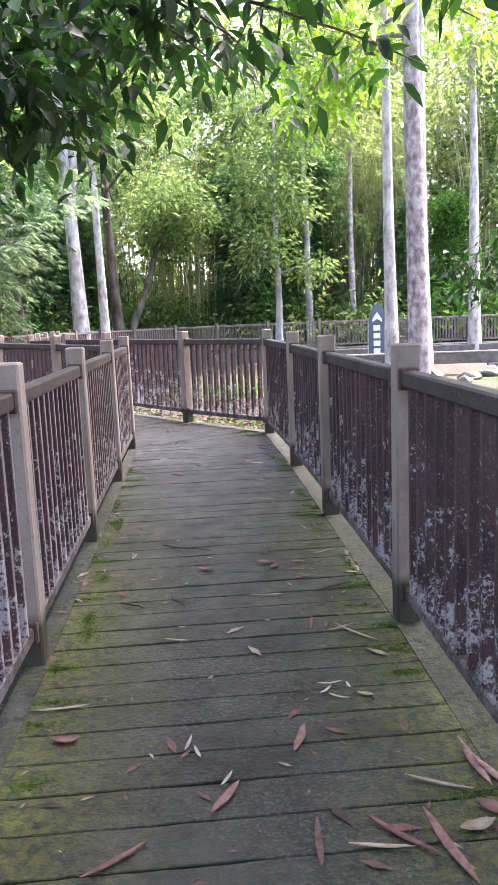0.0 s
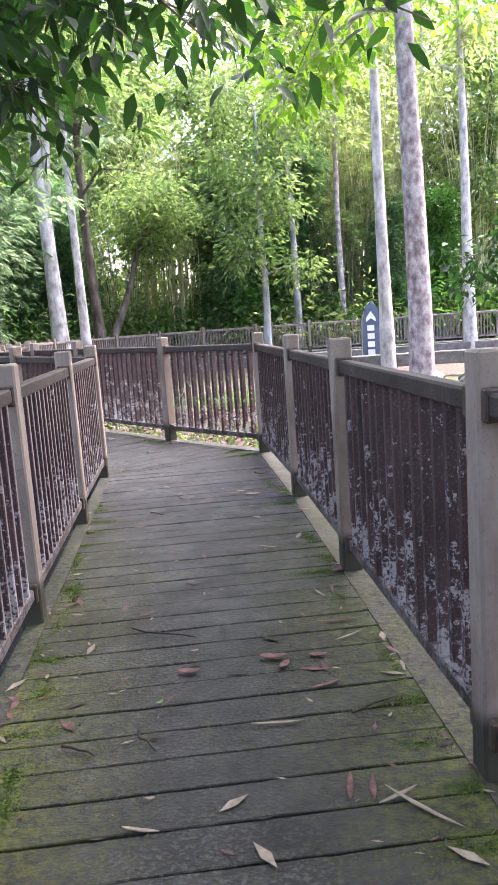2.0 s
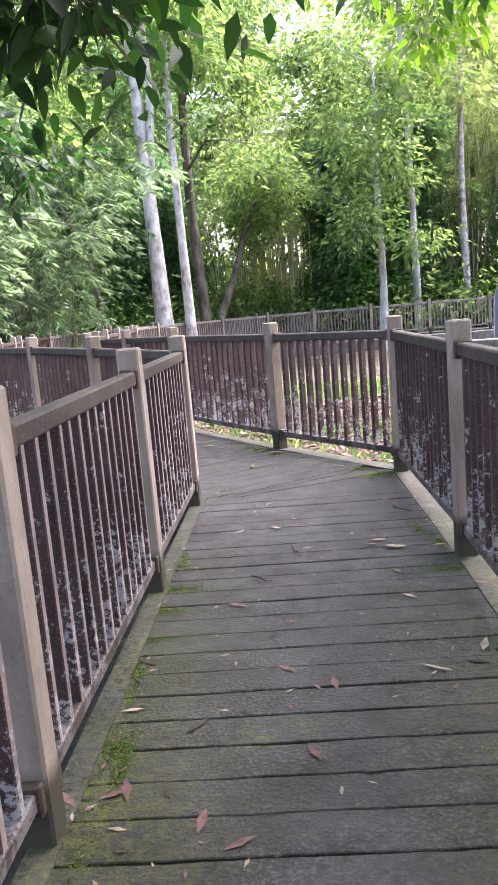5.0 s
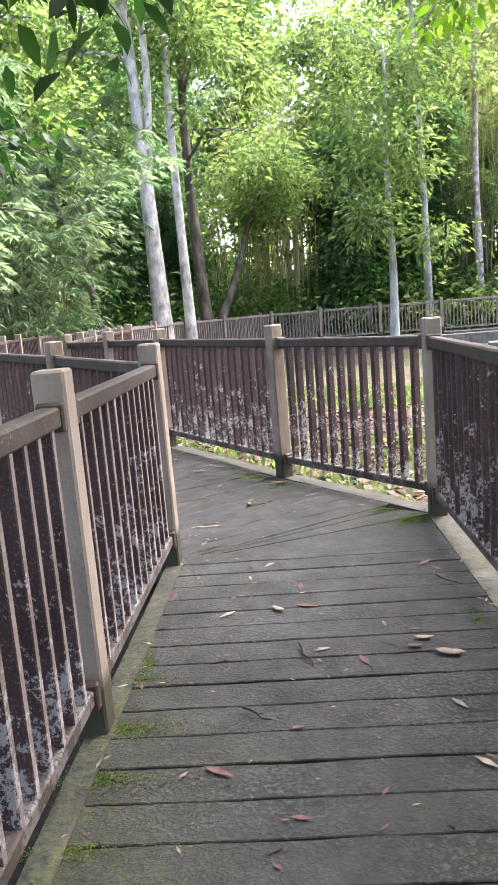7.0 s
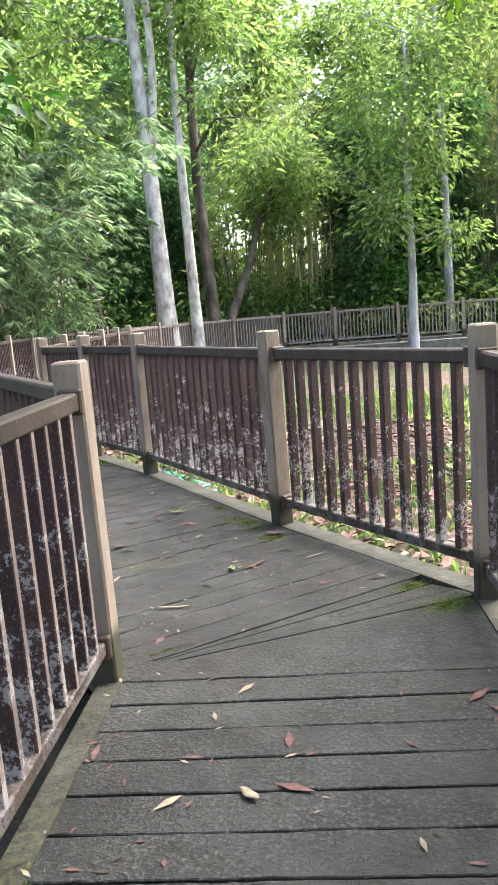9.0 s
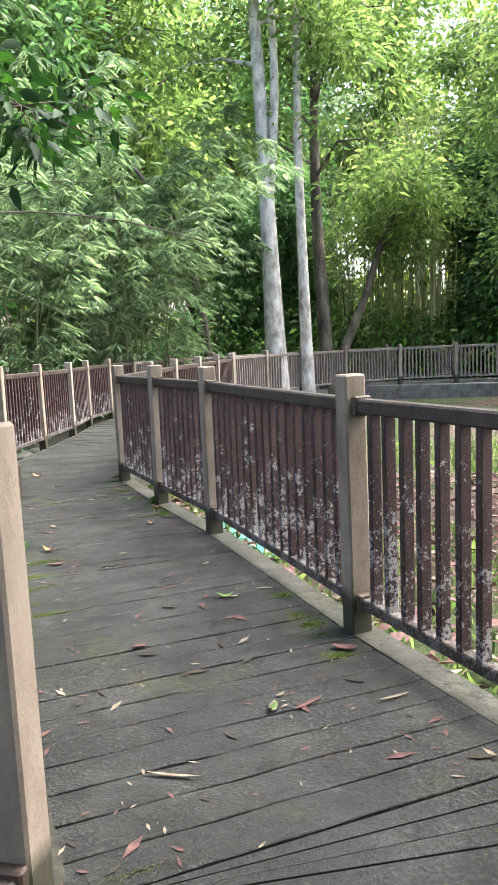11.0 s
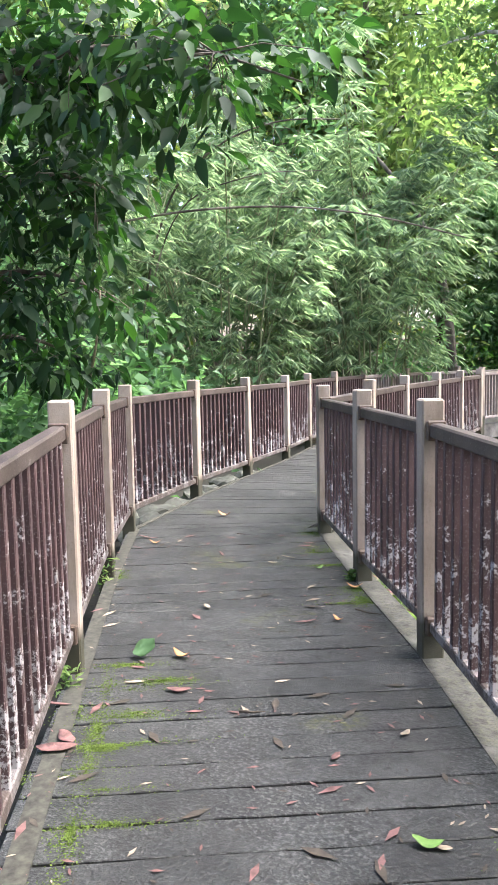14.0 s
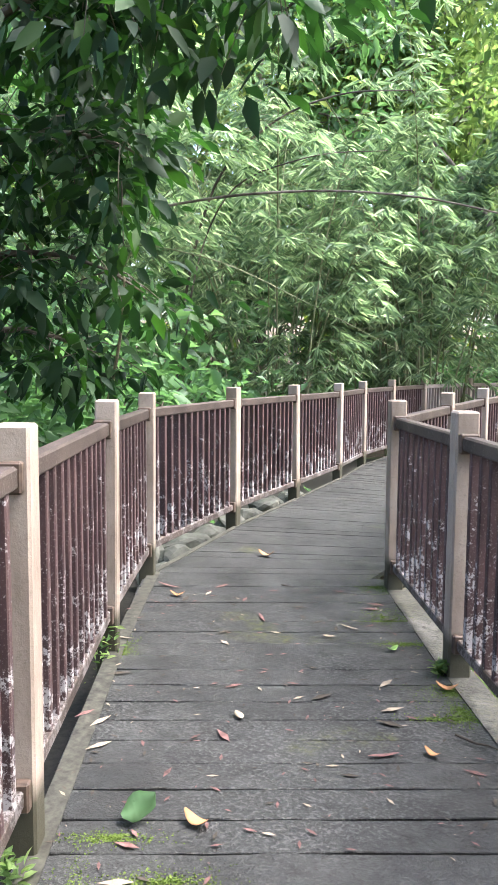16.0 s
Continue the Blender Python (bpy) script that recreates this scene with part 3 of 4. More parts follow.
forest_tree("dark_tree", (-3.7, 28.5, -0.4), 15, 0.2, DARK_BARK, LEAF, 13, 0.4, 3.0, 14, 80, 0.22, label="dark-trunked forest tree with leaning limbs", lean=(-0.035, 0.01), bend=0.5)
forest_tree("pale_tree", (4.58, 21.26, -0.4), 15, 0.17, WHITE_BARK, LIGHT_LEAF, 14, 0.62, 2.2, 10, 60, 0.2, label="slim white-barked tree beside the banner", lean=(-0.012, 0.0), bend=0.4)
forest_tree("grey_tree", (5.14, 20.2, -0.4), 15, 0.24, GREY_BARK, LIGHT_LEAF, 16, 0.62, 2.6, 10, 60, 0.2, label="grey-barked tree behind the mottled one", lean=(-0.01, 0.0), bend=0.2)
forest_tree("grey_tree", (3.4, 32.2, -0.2), 16, 0.14, GREY_BARK, LEAF, 17, 0.5, 2.2, 12, 60, 0.24, label="thin grey forest trunk", lean=(-0.015, 0.0))
forest_tree("grey_tree", (5.3, 33.2, -0.2), 16, 0.13, PINK_BARK, LIGHT_LEAF, 18, 0.5, 2.4, 12, 60, 0.24, label="pale grey forest trunk", lean=(-0.008, 0.0))
forest_tree("grey_tree", (1.95, 28.9, -0.2), 9, 0.14, GREY_BARK, LEAF, 19, 0.35, 2.0, 16, 70, 0.2, label="grey trunk wrapped in green climbers")
forest_tree("pale_tree", (9.4, 30, -0.2), 16, 0.22, WHITE_BARK, LIGHT_LEAF, 20, 0.6, 2.4, 10, 60, 0.24, label="pale trunk at the clearing's edge")

# background wood: a few kinds, set out on the rising ground round the clearing
kinds = [
    forest_tree("forest_tree", (0.3, 35.8, 0.0), 12, 0.16, DARK_BARK, LEAF, 31, 0.28, 3.0, 20, 75, 0.24, 0.5, label="leafy green forest tree at the edge of the clearing", tips=6),
    forest_tree("forest_tree", (7.5, 43, 0.4), 14, 0.15, GREY_BARK, LIGHT_LEAF, 32, 0.2, 3.0, 20, 70, 0.26, 0.55, label="yellow-green leafy forest tree", tips=6),
    forest_tree("forest_tree", (-12, 41, 0.6), 12, 0.14, DARK_BARK, UNDER_LEAF, 33, 0.12, 2.8, 20, 75, 0.22, 0.5, label="dark green leafy forest tree", tips=6),
]
climber = forest_tree("climber_clad_tree", (0.9, 34.0, -0.2), 7.5, 0.12, DARK_BARK, UNDER_LEAF, 34, 0.02, 1.1, 28, 75, 0.2, 0.36, label="tree trunk smothered in dark green climbers", tips=6)
climber_light = forest_tree("climber_clad_tree", (2.0, 34.2, -0.2), 7.0, 0.12, DARK_BARK, VINE_LEAF, 35, 0.02, 1.1, 26, 70, 0.2, 0.38, label="tree trunk wrapped in vivid green climbers", tips=6)
for x, y, s, r, k in ((3.6, 34.6, 1.1, 130, climber), (2.9, 36.0, 1.3, 250, climber_light), (7.6, 34.4, 0.8, 200, climber), (-5.8, 35.0, 1.0, 300, climber),
                      (9.8, 34.4, 0.9, 90, climber_light), (-7.8, 34.0, 0.9, 20, climber), (0.0, 34.9, 0.75, 70, climber)):
    copy_thing(k, pose(x, y, -0.2, 0, 0, r) @ Matrix.Scale(s, 4))
rng0 = random.Random(5)
for x, y, s, k in ((-10.5, 36.0, 1.1, 0), (-7.0, 39.5, 1.2, 2), (-6.5, 44.5, 1.3, 1), (3.6, 41.5, 1.15, 1), (5.6, 45.0, 1.3, 1), (10.6, 40.0, 1.2, 1),
                   (12.5, 36.5, 1.1, 0), (-10.5, 45.0, 1.5, 0), (-15.5, 38.0, 1.5, 0), (9.0, 47.0, 1.5, 0), (-3.6, 45.5, 1.5, 0), (15.0, 42.0, 1.4, 2),
                   (-8.5, 35.6, 1.0, 2), (-11.0, 31.0, 1.35, 0), (-14.0, 27.0, 1.4, 2), (-15.5, 22.0, 1.4, 0), (-13.5, 18.5, 1.3, 2),
                   (-13.5, 33.0, 1.5, 0), (-17.5, 31.0, 1.7, 0), (-19.0, 25.0, 1.7, 1)):
    z = max(0.0, math.hypot(x, y - 16) - 26) * 0.16 - 0.4
    copy_thing(kinds[k], pose(x, y, z, 0, 0, rng0.uniform(0, 360)) @ Matrix.Scale(s, 4))

# bamboo: the near clump that droops over the outer railing, and tall ones behind
bam = bamboo_clump((-8.6, 20.5, -0.4), 41, 20, 8.5, 150, "large bamboo clump drooping towards the railing", 0.42)
bam2 = bamboo_clump((-1.3, 34.4, -0.2), 42, 44, 11.0, 14, "tall upright bamboo clump with pale culms", 0.1, DRY_CULM, LIGHT_LEAF, 0.55, 0.032)
bam3 = bamboo_clump((-3.6, 33.4, -0.2), 43, 30, 10.0, 18, "thin stand of dark upright bamboo culms", 0.13, CULM, LEAF, 0.45, 0.027)
for x, y, r, s, k in ((-7.2, 23.5, 70, 1.05, bam), (-10.4, 17.2, 160, 1.0, bam), (-9.5, 25.5, 250, 1.1, bam), (-12.5, 22.0, 20, 1.2, bam),
                      (-2.6, 36.2, 90, 1.0, bam2), (-0.4, 37.0, 30, 1.05, bam2), (4.9, 35.6, 310, 1.05, bam2), (5.9, 37.0, 60, 1.15, bam2), (7.2, 36.0, 200, 1.2, bam2), (9.2, 37.5, 100, 1.2, bam2),
                      (11.5, 35.5, 300, 1.2, bam2), (5.6, 34.6, 100, 1.0, bam3)):
    copy_thing(k, pose(x, y, -0.4 if y < 30 else 0.1, 0, 0, r) @ Matrix.Scale(s, 4))

# undergrowth
sh = [shrub((-7.8, 15.2, -0.4), 51, 1.1, 1100, 0.17), shrub((-2.0, 34.5, -0.3), 52, 1.2, 1000, 0.2, LEAF), shrub((4.5, 34.4, -0.2), 53, 1.0, 900, 0.2, LIGHT_LEAF), shrub((1.2, 33.4, -0.2), 54, 1.1, 1000, 0.19, VINE_LEAF)]
for i in range(40):
    t = i / 39
    if i % 2:
        x, y = -9 + 23 * t + rng0.uniform(-0.6, 0.6), 34.6 + rng0.uniform(-0.5, 1.8)
    else:
        x, y = -8.9 - 1.6 * math.sin(3 * t) + rng0.uniform(-1.4, 0.4), 12.5 + 20 * t + rng0.uniform(-0.5, 0.5)
    copy_thing(sh[0 if i % 2 == 0 else rng0.choice((1, 1, 2))], pose(x, y, -0.45 if y < 33 else 0.0, 0, 0, rng0.uniform(0, 360)) @ Matrix.Scale(rng0.uniform(0.8, 1.5), 4))


for i, (x, y, q) in enumerate(((-5.3, 12.5, 0.8), (-5.9, 13.4, 1.0), (-6.4, 14.4, 1.1), (-6.9, 15.6, 1.1), (-4.7, 11.7, 0.8), (-7.2, 16.8, 1.2), (-7.4, 18.2, 1.2), (-7.0, 13.4, 1.4), (-6.2, 12.0, 1.2), (-7.9, 14.6, 1.6), (-8.4, 16.2, 1.7))):
    copy_thing(sh[0], pose(x - 0.9, y + 0.2, -0.5, 0, 0, 77 * i) @ Matrix.Scale(q, 4))


# low growth along the foot of the wood, outside the far railing
for i in range(30):
    x = -9 + 22 * (i + rng0.uniform(-0.35, 0.35)) / 29
    copy_thing(sh[(2, 1, 3, 1)[i % 4]], pose(x, 33.6 - 0.004 * x * x + rng0.uniform(-0.25, 0.5), -0.3, 0, 0, 83 * i) @ Matrix.Scale(rng0.uniform(0.9, 1.7), 4))

# sunlit growth deep in the wood, seen between the trunks
for i in range(14):
    x = -8 + 20 * (i + rng0.uniform(-0.3, 0.3)) / 13
    copy_thing(sh[2], pose(x, 40.0 + rng0.uniform(-1.5, 2.0), 0.6, 0, 0, 51 * i) @ Matrix.Scale(rng0.uniform(1.6, 2.6), 4))


def far_woods():
    """The hillside wood that closes the clearing all round, too far off to tell tree from tree."""
    rng = np.random.default_rng(77)
    n = 34000
    a = rng.uniform(radians(-75), radians(75), n)
    r = rng.uniform(50, 58, n)
    z = 1 + rng.beta(1.0, 1.25, n) * (25 + 4 * np.sin(a * 7) + 3 * np.sin(a * 17))
    cc = np.stack([np.sin(a) * r, 2 + np.cos(a) * r, z], 1)
    k = np.sin(a * 60) + np.sin(z * 1.3 + a * 23) > -1.1
    cc = cc[k]
    m = len(cc)
    L = rng.uniform(0.35, 0.95, m)
    me = leaves("far_woods", cc, unit(rng, m), L, L * 0.55, FAR_LEAF, rng)
    tagged(new("far_woods", me), "distant hazy pale green woodland on the hillside", "woodland", kind="stuff")


far_woods()


def bough_tree(place, h, r, boughs, seed, label, size=0.2, per=13, bark=None, leaf=None, lean=(0.02, 0.0), ratio=0.46, spread=0.2):
    """A big-leaved tree whose boughs reach out over the boardwalk."""
    rng = np.random.default_rng(seed)
    root = empty("overhanging_tree", place)
    o = np.array(place)
    pts = trunk_points(0, 0, -0.1, h, lean, 0.3, seed)
    wood = [tube(pts, [r * (1 - 0.75 * i / 8) for i in range(9)], 10)]
    ends = []
    for start, mid, tip, spray in boughs:
        s, m, t = np.array((0, 0, start)), np.array(mid) - o, np.array(tip) - o
        path = [s * (1 - q) ** 2 + m * 2 * q * (1 - q) + t * q * q for q in np.linspace(0, 1, 8)]
        wood.append(tube(path, [0.05 * (1 - 0.88 * i / 7) for i in range(8)], 6))
        for k in range(spray):
            q = rng.uniform(0.45, 1.0)
            b = path[min(7, int(q * 7))]
            e = b + rng.normal(size=3) * np.array([0.32, 0.32, 0.2]) + np.array([0, 0, -0.12])
            wood.append(tube([b, (b + e) / 2 + np.array([0, 0, 0.05]), e], [0.007, 0.005, 0.003], 4))
            ends.append(e)
    part("trunk", joined("trunk", wood, bark or DARK_BARK), root)
    c, d, L, Wd = canopy(rng, ends, per, spread, size, ratio, 0.7)
    tagged(part("foliage", leaves("foliage", c, d, L, Wd, leaf or BIG_LEAF, rng, 0.12, 0.6, 0.2, True), root), kind="stuff")
    return tagged(root, label, "tree")


bough_tree((-3.3, 8.3, -0.35), 8, 0.2, [
    (3.6, (-1.8, 8.6, 4.6), (-0.75, 9.0, 2.95), 40), (4.4, (-1.6, 9.4, 5.0), (0.3, 10.6, 3.95), 20), (3.8, (-1.8, 9.0, 4.4), (-1.3, 9.6, 3.3), 40),
    (4.8, (-0.4, 8.8, 5.0), (2.7, 9.4, 3.8), 26), (4.0, (-1.9, 8.0, 4.6), (-1.3, 7.8, 3.5), 26), (5.0, (-1.0, 10.0, 5.2), (1.1, 11.2, 4.3), 26),
    (4.6, (-1.2, 9.8, 5.2), (-0.3, 10.4, 4.2), 24), (5.0, (0.6, 8.6, 5.4), (3.3, 9.6, 4.3), 16),
    (4.6, (-1.0, 8.6, 5.2), (0.75, 9.2, 3.6), 26), (4.8, (-0.6, 9.0, 5.4), (1.15, 9.5, 3.75), 18)],
    61, "tree with large dark leaves reaching over the boardwalk", 0.235, 7)
bough_tree((-6.6, 12.6, -0.4), 8, 0.18, [
    (3.0, (-5.0, 13.2, 4.4), (-2.7, 13.4, 3.1), 40), (3.4, (-5.6, 13.6, 4.6), (-4.2, 13.8, 3.6), 34),
    (2.6, (-5.6, 13.4, 3.4), (-4.7, 13.9, 2.7), 34), (2.0, (-5.9, 13.6, 2.6), (-5.2, 14.2, 1.9), 30), (4.2, (-5.2, 13.0, 5.4), (-3.6, 12.8, 4.5), 30),
    (1.6, (-6.2, 13.6, 2.0), (-5.9, 14.6, 1.3), 24), (3.6, (-6.0, 14.0, 4.4), (-5.6, 14.6, 3.2), 30)],
    62, "dark large-leaved tree hanging over the outer railing", 0.165, 20)
bough_tree((8.2, 17.4, -0.4), 6, 0.14, [
    (1.8, (6.6, 17.0, 2.9), (4.7, 16.8, 1.95), 26), (1.6, (6.8, 17.4, 2.5), (5.2, 17.4, 1.6), 26), (2.4, (6.6, 16.6, 3.2), (5.5, 16.4, 2.4), 22)],
    63, "broad-leaved young tree leaning into the clearing", 0.2, 12)
bough_tree((3.85, 14.9, -0.4), 15, 0.22, [
    (6.2, (3.0, 15.2, 6.6), (1.5, 15.7, 4.5), 30), (6.6, (3.2, 15.6, 6.8), (2.4, 15.9, 4.9), 26), (7.0, (2.4, 15.0, 7.4), (0.9, 15.4, 5.4), 26),
    (7.4, (4.4, 15.4, 8.0), (5.0, 15.8, 5.6), 22), (9.0, (2.6, 15.6, 9.6), (1.6, 16.4, 7.4), 26), (9.5, (5.0, 15.2, 10.4), (5.8, 15.6, 8.6), 22), (11.0, (3.0, 14.4, 12.4), (2.2, 14.0, 11.2), 22)],
    64, "tall tree with mottled pinkish bark and lime-green leaf sprays", 0.17, 11, PINK_BARK, LIME_LEAF, (-0.014, 0.0), 0.5, 0.24)
# trees out of view beside the start of the walk, added to shade the deck
forest_tree("shade_tree", (-2.9, 1.2, -0.4), 9.5, 0.24, PINK_BARK, LEAF, 71, 0.52, 4.6, 26, 120, 0.26, 0.65, label="unseen spreading tree added to shade the start of the boardwalk", tips=6)
forest_tree("shade_tree", (5.4, 3.6, -0.4), 10.5, 0.22, DARK_BARK, LEAF, 72, 0.4, 5.2, 26, 80, 0.28, 0.7, label="unseen leafy tree added outside the railing for shade", tips=6)
forest_tree("shade_tree", (5.2, 7.4, -0.4), 10.5, 0.22, DARK_BARK, LEAF, 74, 0.52, 4.8, 22, 70, 0.28, 0.65, label="unseen tall leafy tree added off the railing for shade", tips=6)
forest_tree("shade_tree", (0.6, -5.5, -0.4), 9.0, 0.22, DARK_BARK, LEAF, 73, 0.45, 4.6, 24, 110, 0.26, 0.65, label="unseen leafy tree added behind the start of the walk for shade", tips=6)

# ---- the deck: boards laid across, turning in wedges at the bends ----
BOARD = 0.162
deck = tagged(new("deck", block("joist", 0.12, 5.2, 0.12, STONE, 0.004)), "weathered grey timber boardwalk with moss and fallen leaves", "boardwalk", kind="structure")
deck.matrix_basis = pose(0.79 - 0.15, 2.5, -0.2, 0, 0, 4.07)
deck_inv = deck.matrix_basis.inverted()
BOARDS = [block("plank", 1.5, BOARD - 0.006 - 0.0015 * (s % 3), 0.034, DECK, 0.003, 0.0055, 39, s) for s in range(8)]
LONG_BOARDS = [block("plank", 1.58, BOARD - 0.006 - 0.0015 * (s % 3), 0.034, DECK, 0.003, 0.0055, 39, s) for s in range(8, 16)]
rngd = random.Random(9)


def lay(boards, d, n, mid_off, s0, s1):
    s = s0
    while s < s1:
        c = d * (s + BOARD / 2) + n * mid_off
        part("plank", rngd.choice(boards), deck, deck_inv @ frame_at(c, n, -0.034 + rngd.uniform(-0.003, 0.001)) @ pose(rngd.uniform(-0.006, 0.006), 0, 0, rngd.uniform(-0.25, 0.25), 0, rngd.uniform(-0.15, 0.15)))
        s += BOARD


lay(BOARDS, D1, N1, 0.80, -3.2, 8.70)
PIVOT = D1 * 8.70 + N1 * 0.08
S2, K2 = D2.dot(PIVOT), N2.dot(PIVOT)
S3 = D2.dot(Vector((-3.067, 14.173))) - 0.02
lay(LONG_BOARDS, D2, N2, K2 + 0.77, S2 + 0.004, S3)
S3 = S2 + 0.004 + BOARD * math.ceil((S3 - S2 - 0.004) / BOARD)


def wedge(pivot, rim):
    """Tapered boards that fan from a pivot to successive rim points."""
    for a, b in zip(rim, rim[1:]):
        p, a, b = Vector(pivot), Vector(a), Vector(b)
        q = ((a + b) / 2 - p).normalized() * 0.02
        pa, pb = p + q + (a - p).normalized() * 0.03, p + q + (b - p).normalized() * 0.03
        g = (b - a).normalized() * 0.004
        ring = [pa, a + g, b - g, pb]
        o = Vector(((pa + a + b + pb) / 4))
        v = [(w.x - o.x, w.y - o.y, z) for z in (-0.034, -0.001) for w in ring]
        f = [(3, 2, 1, 0), (4, 5, 6, 7), (0, 1, 5, 4), (1, 2, 6, 5), (2, 3, 7, 6), (3, 0, 4, 7)]
        part("plank", mesh_from("plank", v, f, DECK), deck, deck_inv @ pose(o.x, o.y, rngd.uniform(-0.003, 0)))


def along(d, n, s, k):
    return d * s + n * k


R0 = along(D1, N1, 8.704, 1.52)
RC = Vector((0.87, 9.39))
R9 = along(D2, N2, S2, K2 + 1.43)
wedge(PIVOT, [R0, RC, RC.lerp(R9, 0.34), RC.lerp(R9, 0.68), R9])


def strip(name, pts_a, pts_b, z0, z1, mat, label=""):
    """A board or slab between two polylines in plan."""
    n = len(pts_a)
    v = [(p[0], p[1], z) for z in (z0, z1) for p in list(pts_a) + list(pts_b)]
    f = []
    for i in range(n - 1):
        a, b, c, d = i, i + 1, n + i + 1, n + i
        m = 2 * n
        f += [(d, c, b, a), (m + a, m + b, m + c, m + d), (a, b, m + b, m + a), (c, d, m + d, m + c)]
    f += [(0, n, 3 * n, 2 * n), (n - 1, 3 * n - 1 + 0, 4 * n - 1, 2 * n - 1)]
    me = mesh_from(name, v, f, mat)
    bm = bmesh.new()
    bm.from_mesh(me)
    bmesh.ops.recalc_face_normals(bm, faces=bm.faces[:])
    bm.to_mesh(me)
    bm.free()
    return me


def offset(points, k):
    pts = [Vector(p) for p in points]
    out = []
    for i, p in enumerate(pts):
        d = (pts[min(i + 1, len(pts) - 1)] - pts[max(i - 1, 0)]).normalized()
        out.append(p + Vector((d.y, -d.x)) * k)
    return out


for pts, k, a, w in ((RIGHT, 1, -0.005, 0.13), (INNER, 1, -0.005, 0.13), (INNER_FAR, 1, -0.005, 0.13), (LEFT, -1, -0.01, 0.075), (OUTER, -1, -0.03, 0.045), (OUTER_FAR, -1, -0.01, 0.03)):
    part("edge_board", strip("edge_board", offset(pts, a * k), offset(pts, w * k), -0.2, 0.003, KERB if k > 0 or pts is LEFT else DAMP_BOARD), deck, deck_inv)
# the walk beyond the second bend, laid in narrow boards
far_in = [tuple(along(D2, N2, S3, K2 + 1.43))] + INNER_FAR[1:]
far_out = [tuple(along(D2, N2, S3, K2 - 0.01))] + OUTER_FAR[1:]


def at_share(pts, t):
    pts = [Vector(p) for p in pts]
    seg = [(b - a).length for a, b in zip(pts, pts[1:])]
    s = t * sum(seg)
    for a, b, l in zip(pts, pts[1:], seg):
        if s <= l:
            return a.lerp(b, s / l)
        s -= l
    return pts[-1]


NF = 58
for i in range(NF):
    a0, a1 = at_share(far_in, i / NF), at_share(far_in, (i + 0.96) / NF)
    b0, b1 = at_share(far_out, i / NF), at_share(far_out, (i + 0.96) / NF)
    o = (a0 + a1 + b0 + b1) / 4
    v = [(w.x - o.x, w.y - o.y, z) for z in (-0.034, -0.001) for w in (a0, a1, b1, b0)]
    f = [(3, 2, 1, 0), (4, 5, 6, 7), (0, 1, 5, 4), (1, 2, 6, 5), (2, 3, 7, 6), (3, 0, 4, 7)]
    part("plank", mesh_from("plank", v, f, DECK), deck, deck_inv @ pose(o.x, o.y, rngd.uniform(-0.003, 0)))
for a, bb in ((RIGHT, LEFT), (INNER, OUTER)):
    part("soil_bed", strip("soil_bed", offset(a, 0.06), offset(bb, -0.06), -0.06, -0.033, SOIL), deck, deck_inv)
part("far_deck", strip("far_deck", FAR_OUT[1:], FAR_IN, -0.3, 0.0, STONE), deck, deck_inv)

# ---- things round the clearing ----


def banner(place, turn):
    """A tall feather flag: pole, curved cloth and pale print running up it."""
    root = empty("feather_flag", place)
    h = 2.1
    pole = [(-0.02, 0, 0), (-0.02, 0, 1.2), (0.0, 0, 1.55), (0.1, 0, 1.88), (0.24, 0, 1.99)]
    part("pole", joined("pole", [tube(pole, [0.014, 0.013, 0.011, 0.008, 0.005], 6)], GREY_BARK), root)
    left = [(0.0, 0.35), (0.0, 1.2), (0.02, 1.55), (0.12, 1.85), (0.25, 1.98)]
    right = [(0.42, 0.35), (0.45, 1.2), (0.46, 1.55), (0.43, 1.8), (0.3, 1.97)]
    v, f = [], []
    for k, y in enumerate((-0.004, 0.004)):
        for (a, z), (b2, z2) in zip(left, right):
            v += [(a, y + 0.02 * math.sin(z * 3), z), (b2, y + 0.03 * math.sin(z2 * 3 + 1), z2)]
    n = len(left) * 2
    for i in range(len(left) - 1):
        f += [(2 * i, 2 * i + 1, 2 * i + 3, 2 * i + 2), (n + 2 * i + 2, n + 2 * i + 3, n + 2 * i + 1, n + 2 * i)]
    part("cloth", mesh_from("cloth", v, f, BANNER), root)
    for i in range(5):
        z = 0.35 + i * 0.215
        part("print", block("print", 0.19, 0.004, 0.15, BANNER_WHITE, 0), root, pose(0.22, -0.05, z))
    part("print", mesh_from("print", [(x, y, z) for y in (-0.05, -0.056) for x, z in ((0.1, 1.45), (0.23, 1.54), (0.36, 1.45), (0.36, 1.54), (0.23, 1.73), (0.1, 1.54))],
                            [(0, 1, 4, 5), (1, 2, 3, 4), (11, 10, 7, 6), (10, 9, 8, 7), (0, 6, 7, 1), (1, 7, 8, 2), (2, 8, 9, 3), (3, 9, 10, 4), (4, 10, 11, 5), (5, 11, 6, 0)], BANNER_WHITE), root)
    root.matrix_basis = pose(*place, 0, 0, turn)
    return tagged(root, "slate blue feather flag with white print on a pole", "flag")


banner((4.2, 22.7, -0.42), 0)


def slab_wall(name, a, b, z0, z1, thick, mat, label, category):
    a, b = Vector(a), Vector(b)
    me = block(name, (b - a).length, thick, z1 - z0, mat, 0.02, 0.012, 6, 3)
    ob = new(name, me)
    ob.matrix_basis = frame_at((a + b) / 2, (b - a).normalized(), z0)
    return tagged(ob, label, category)


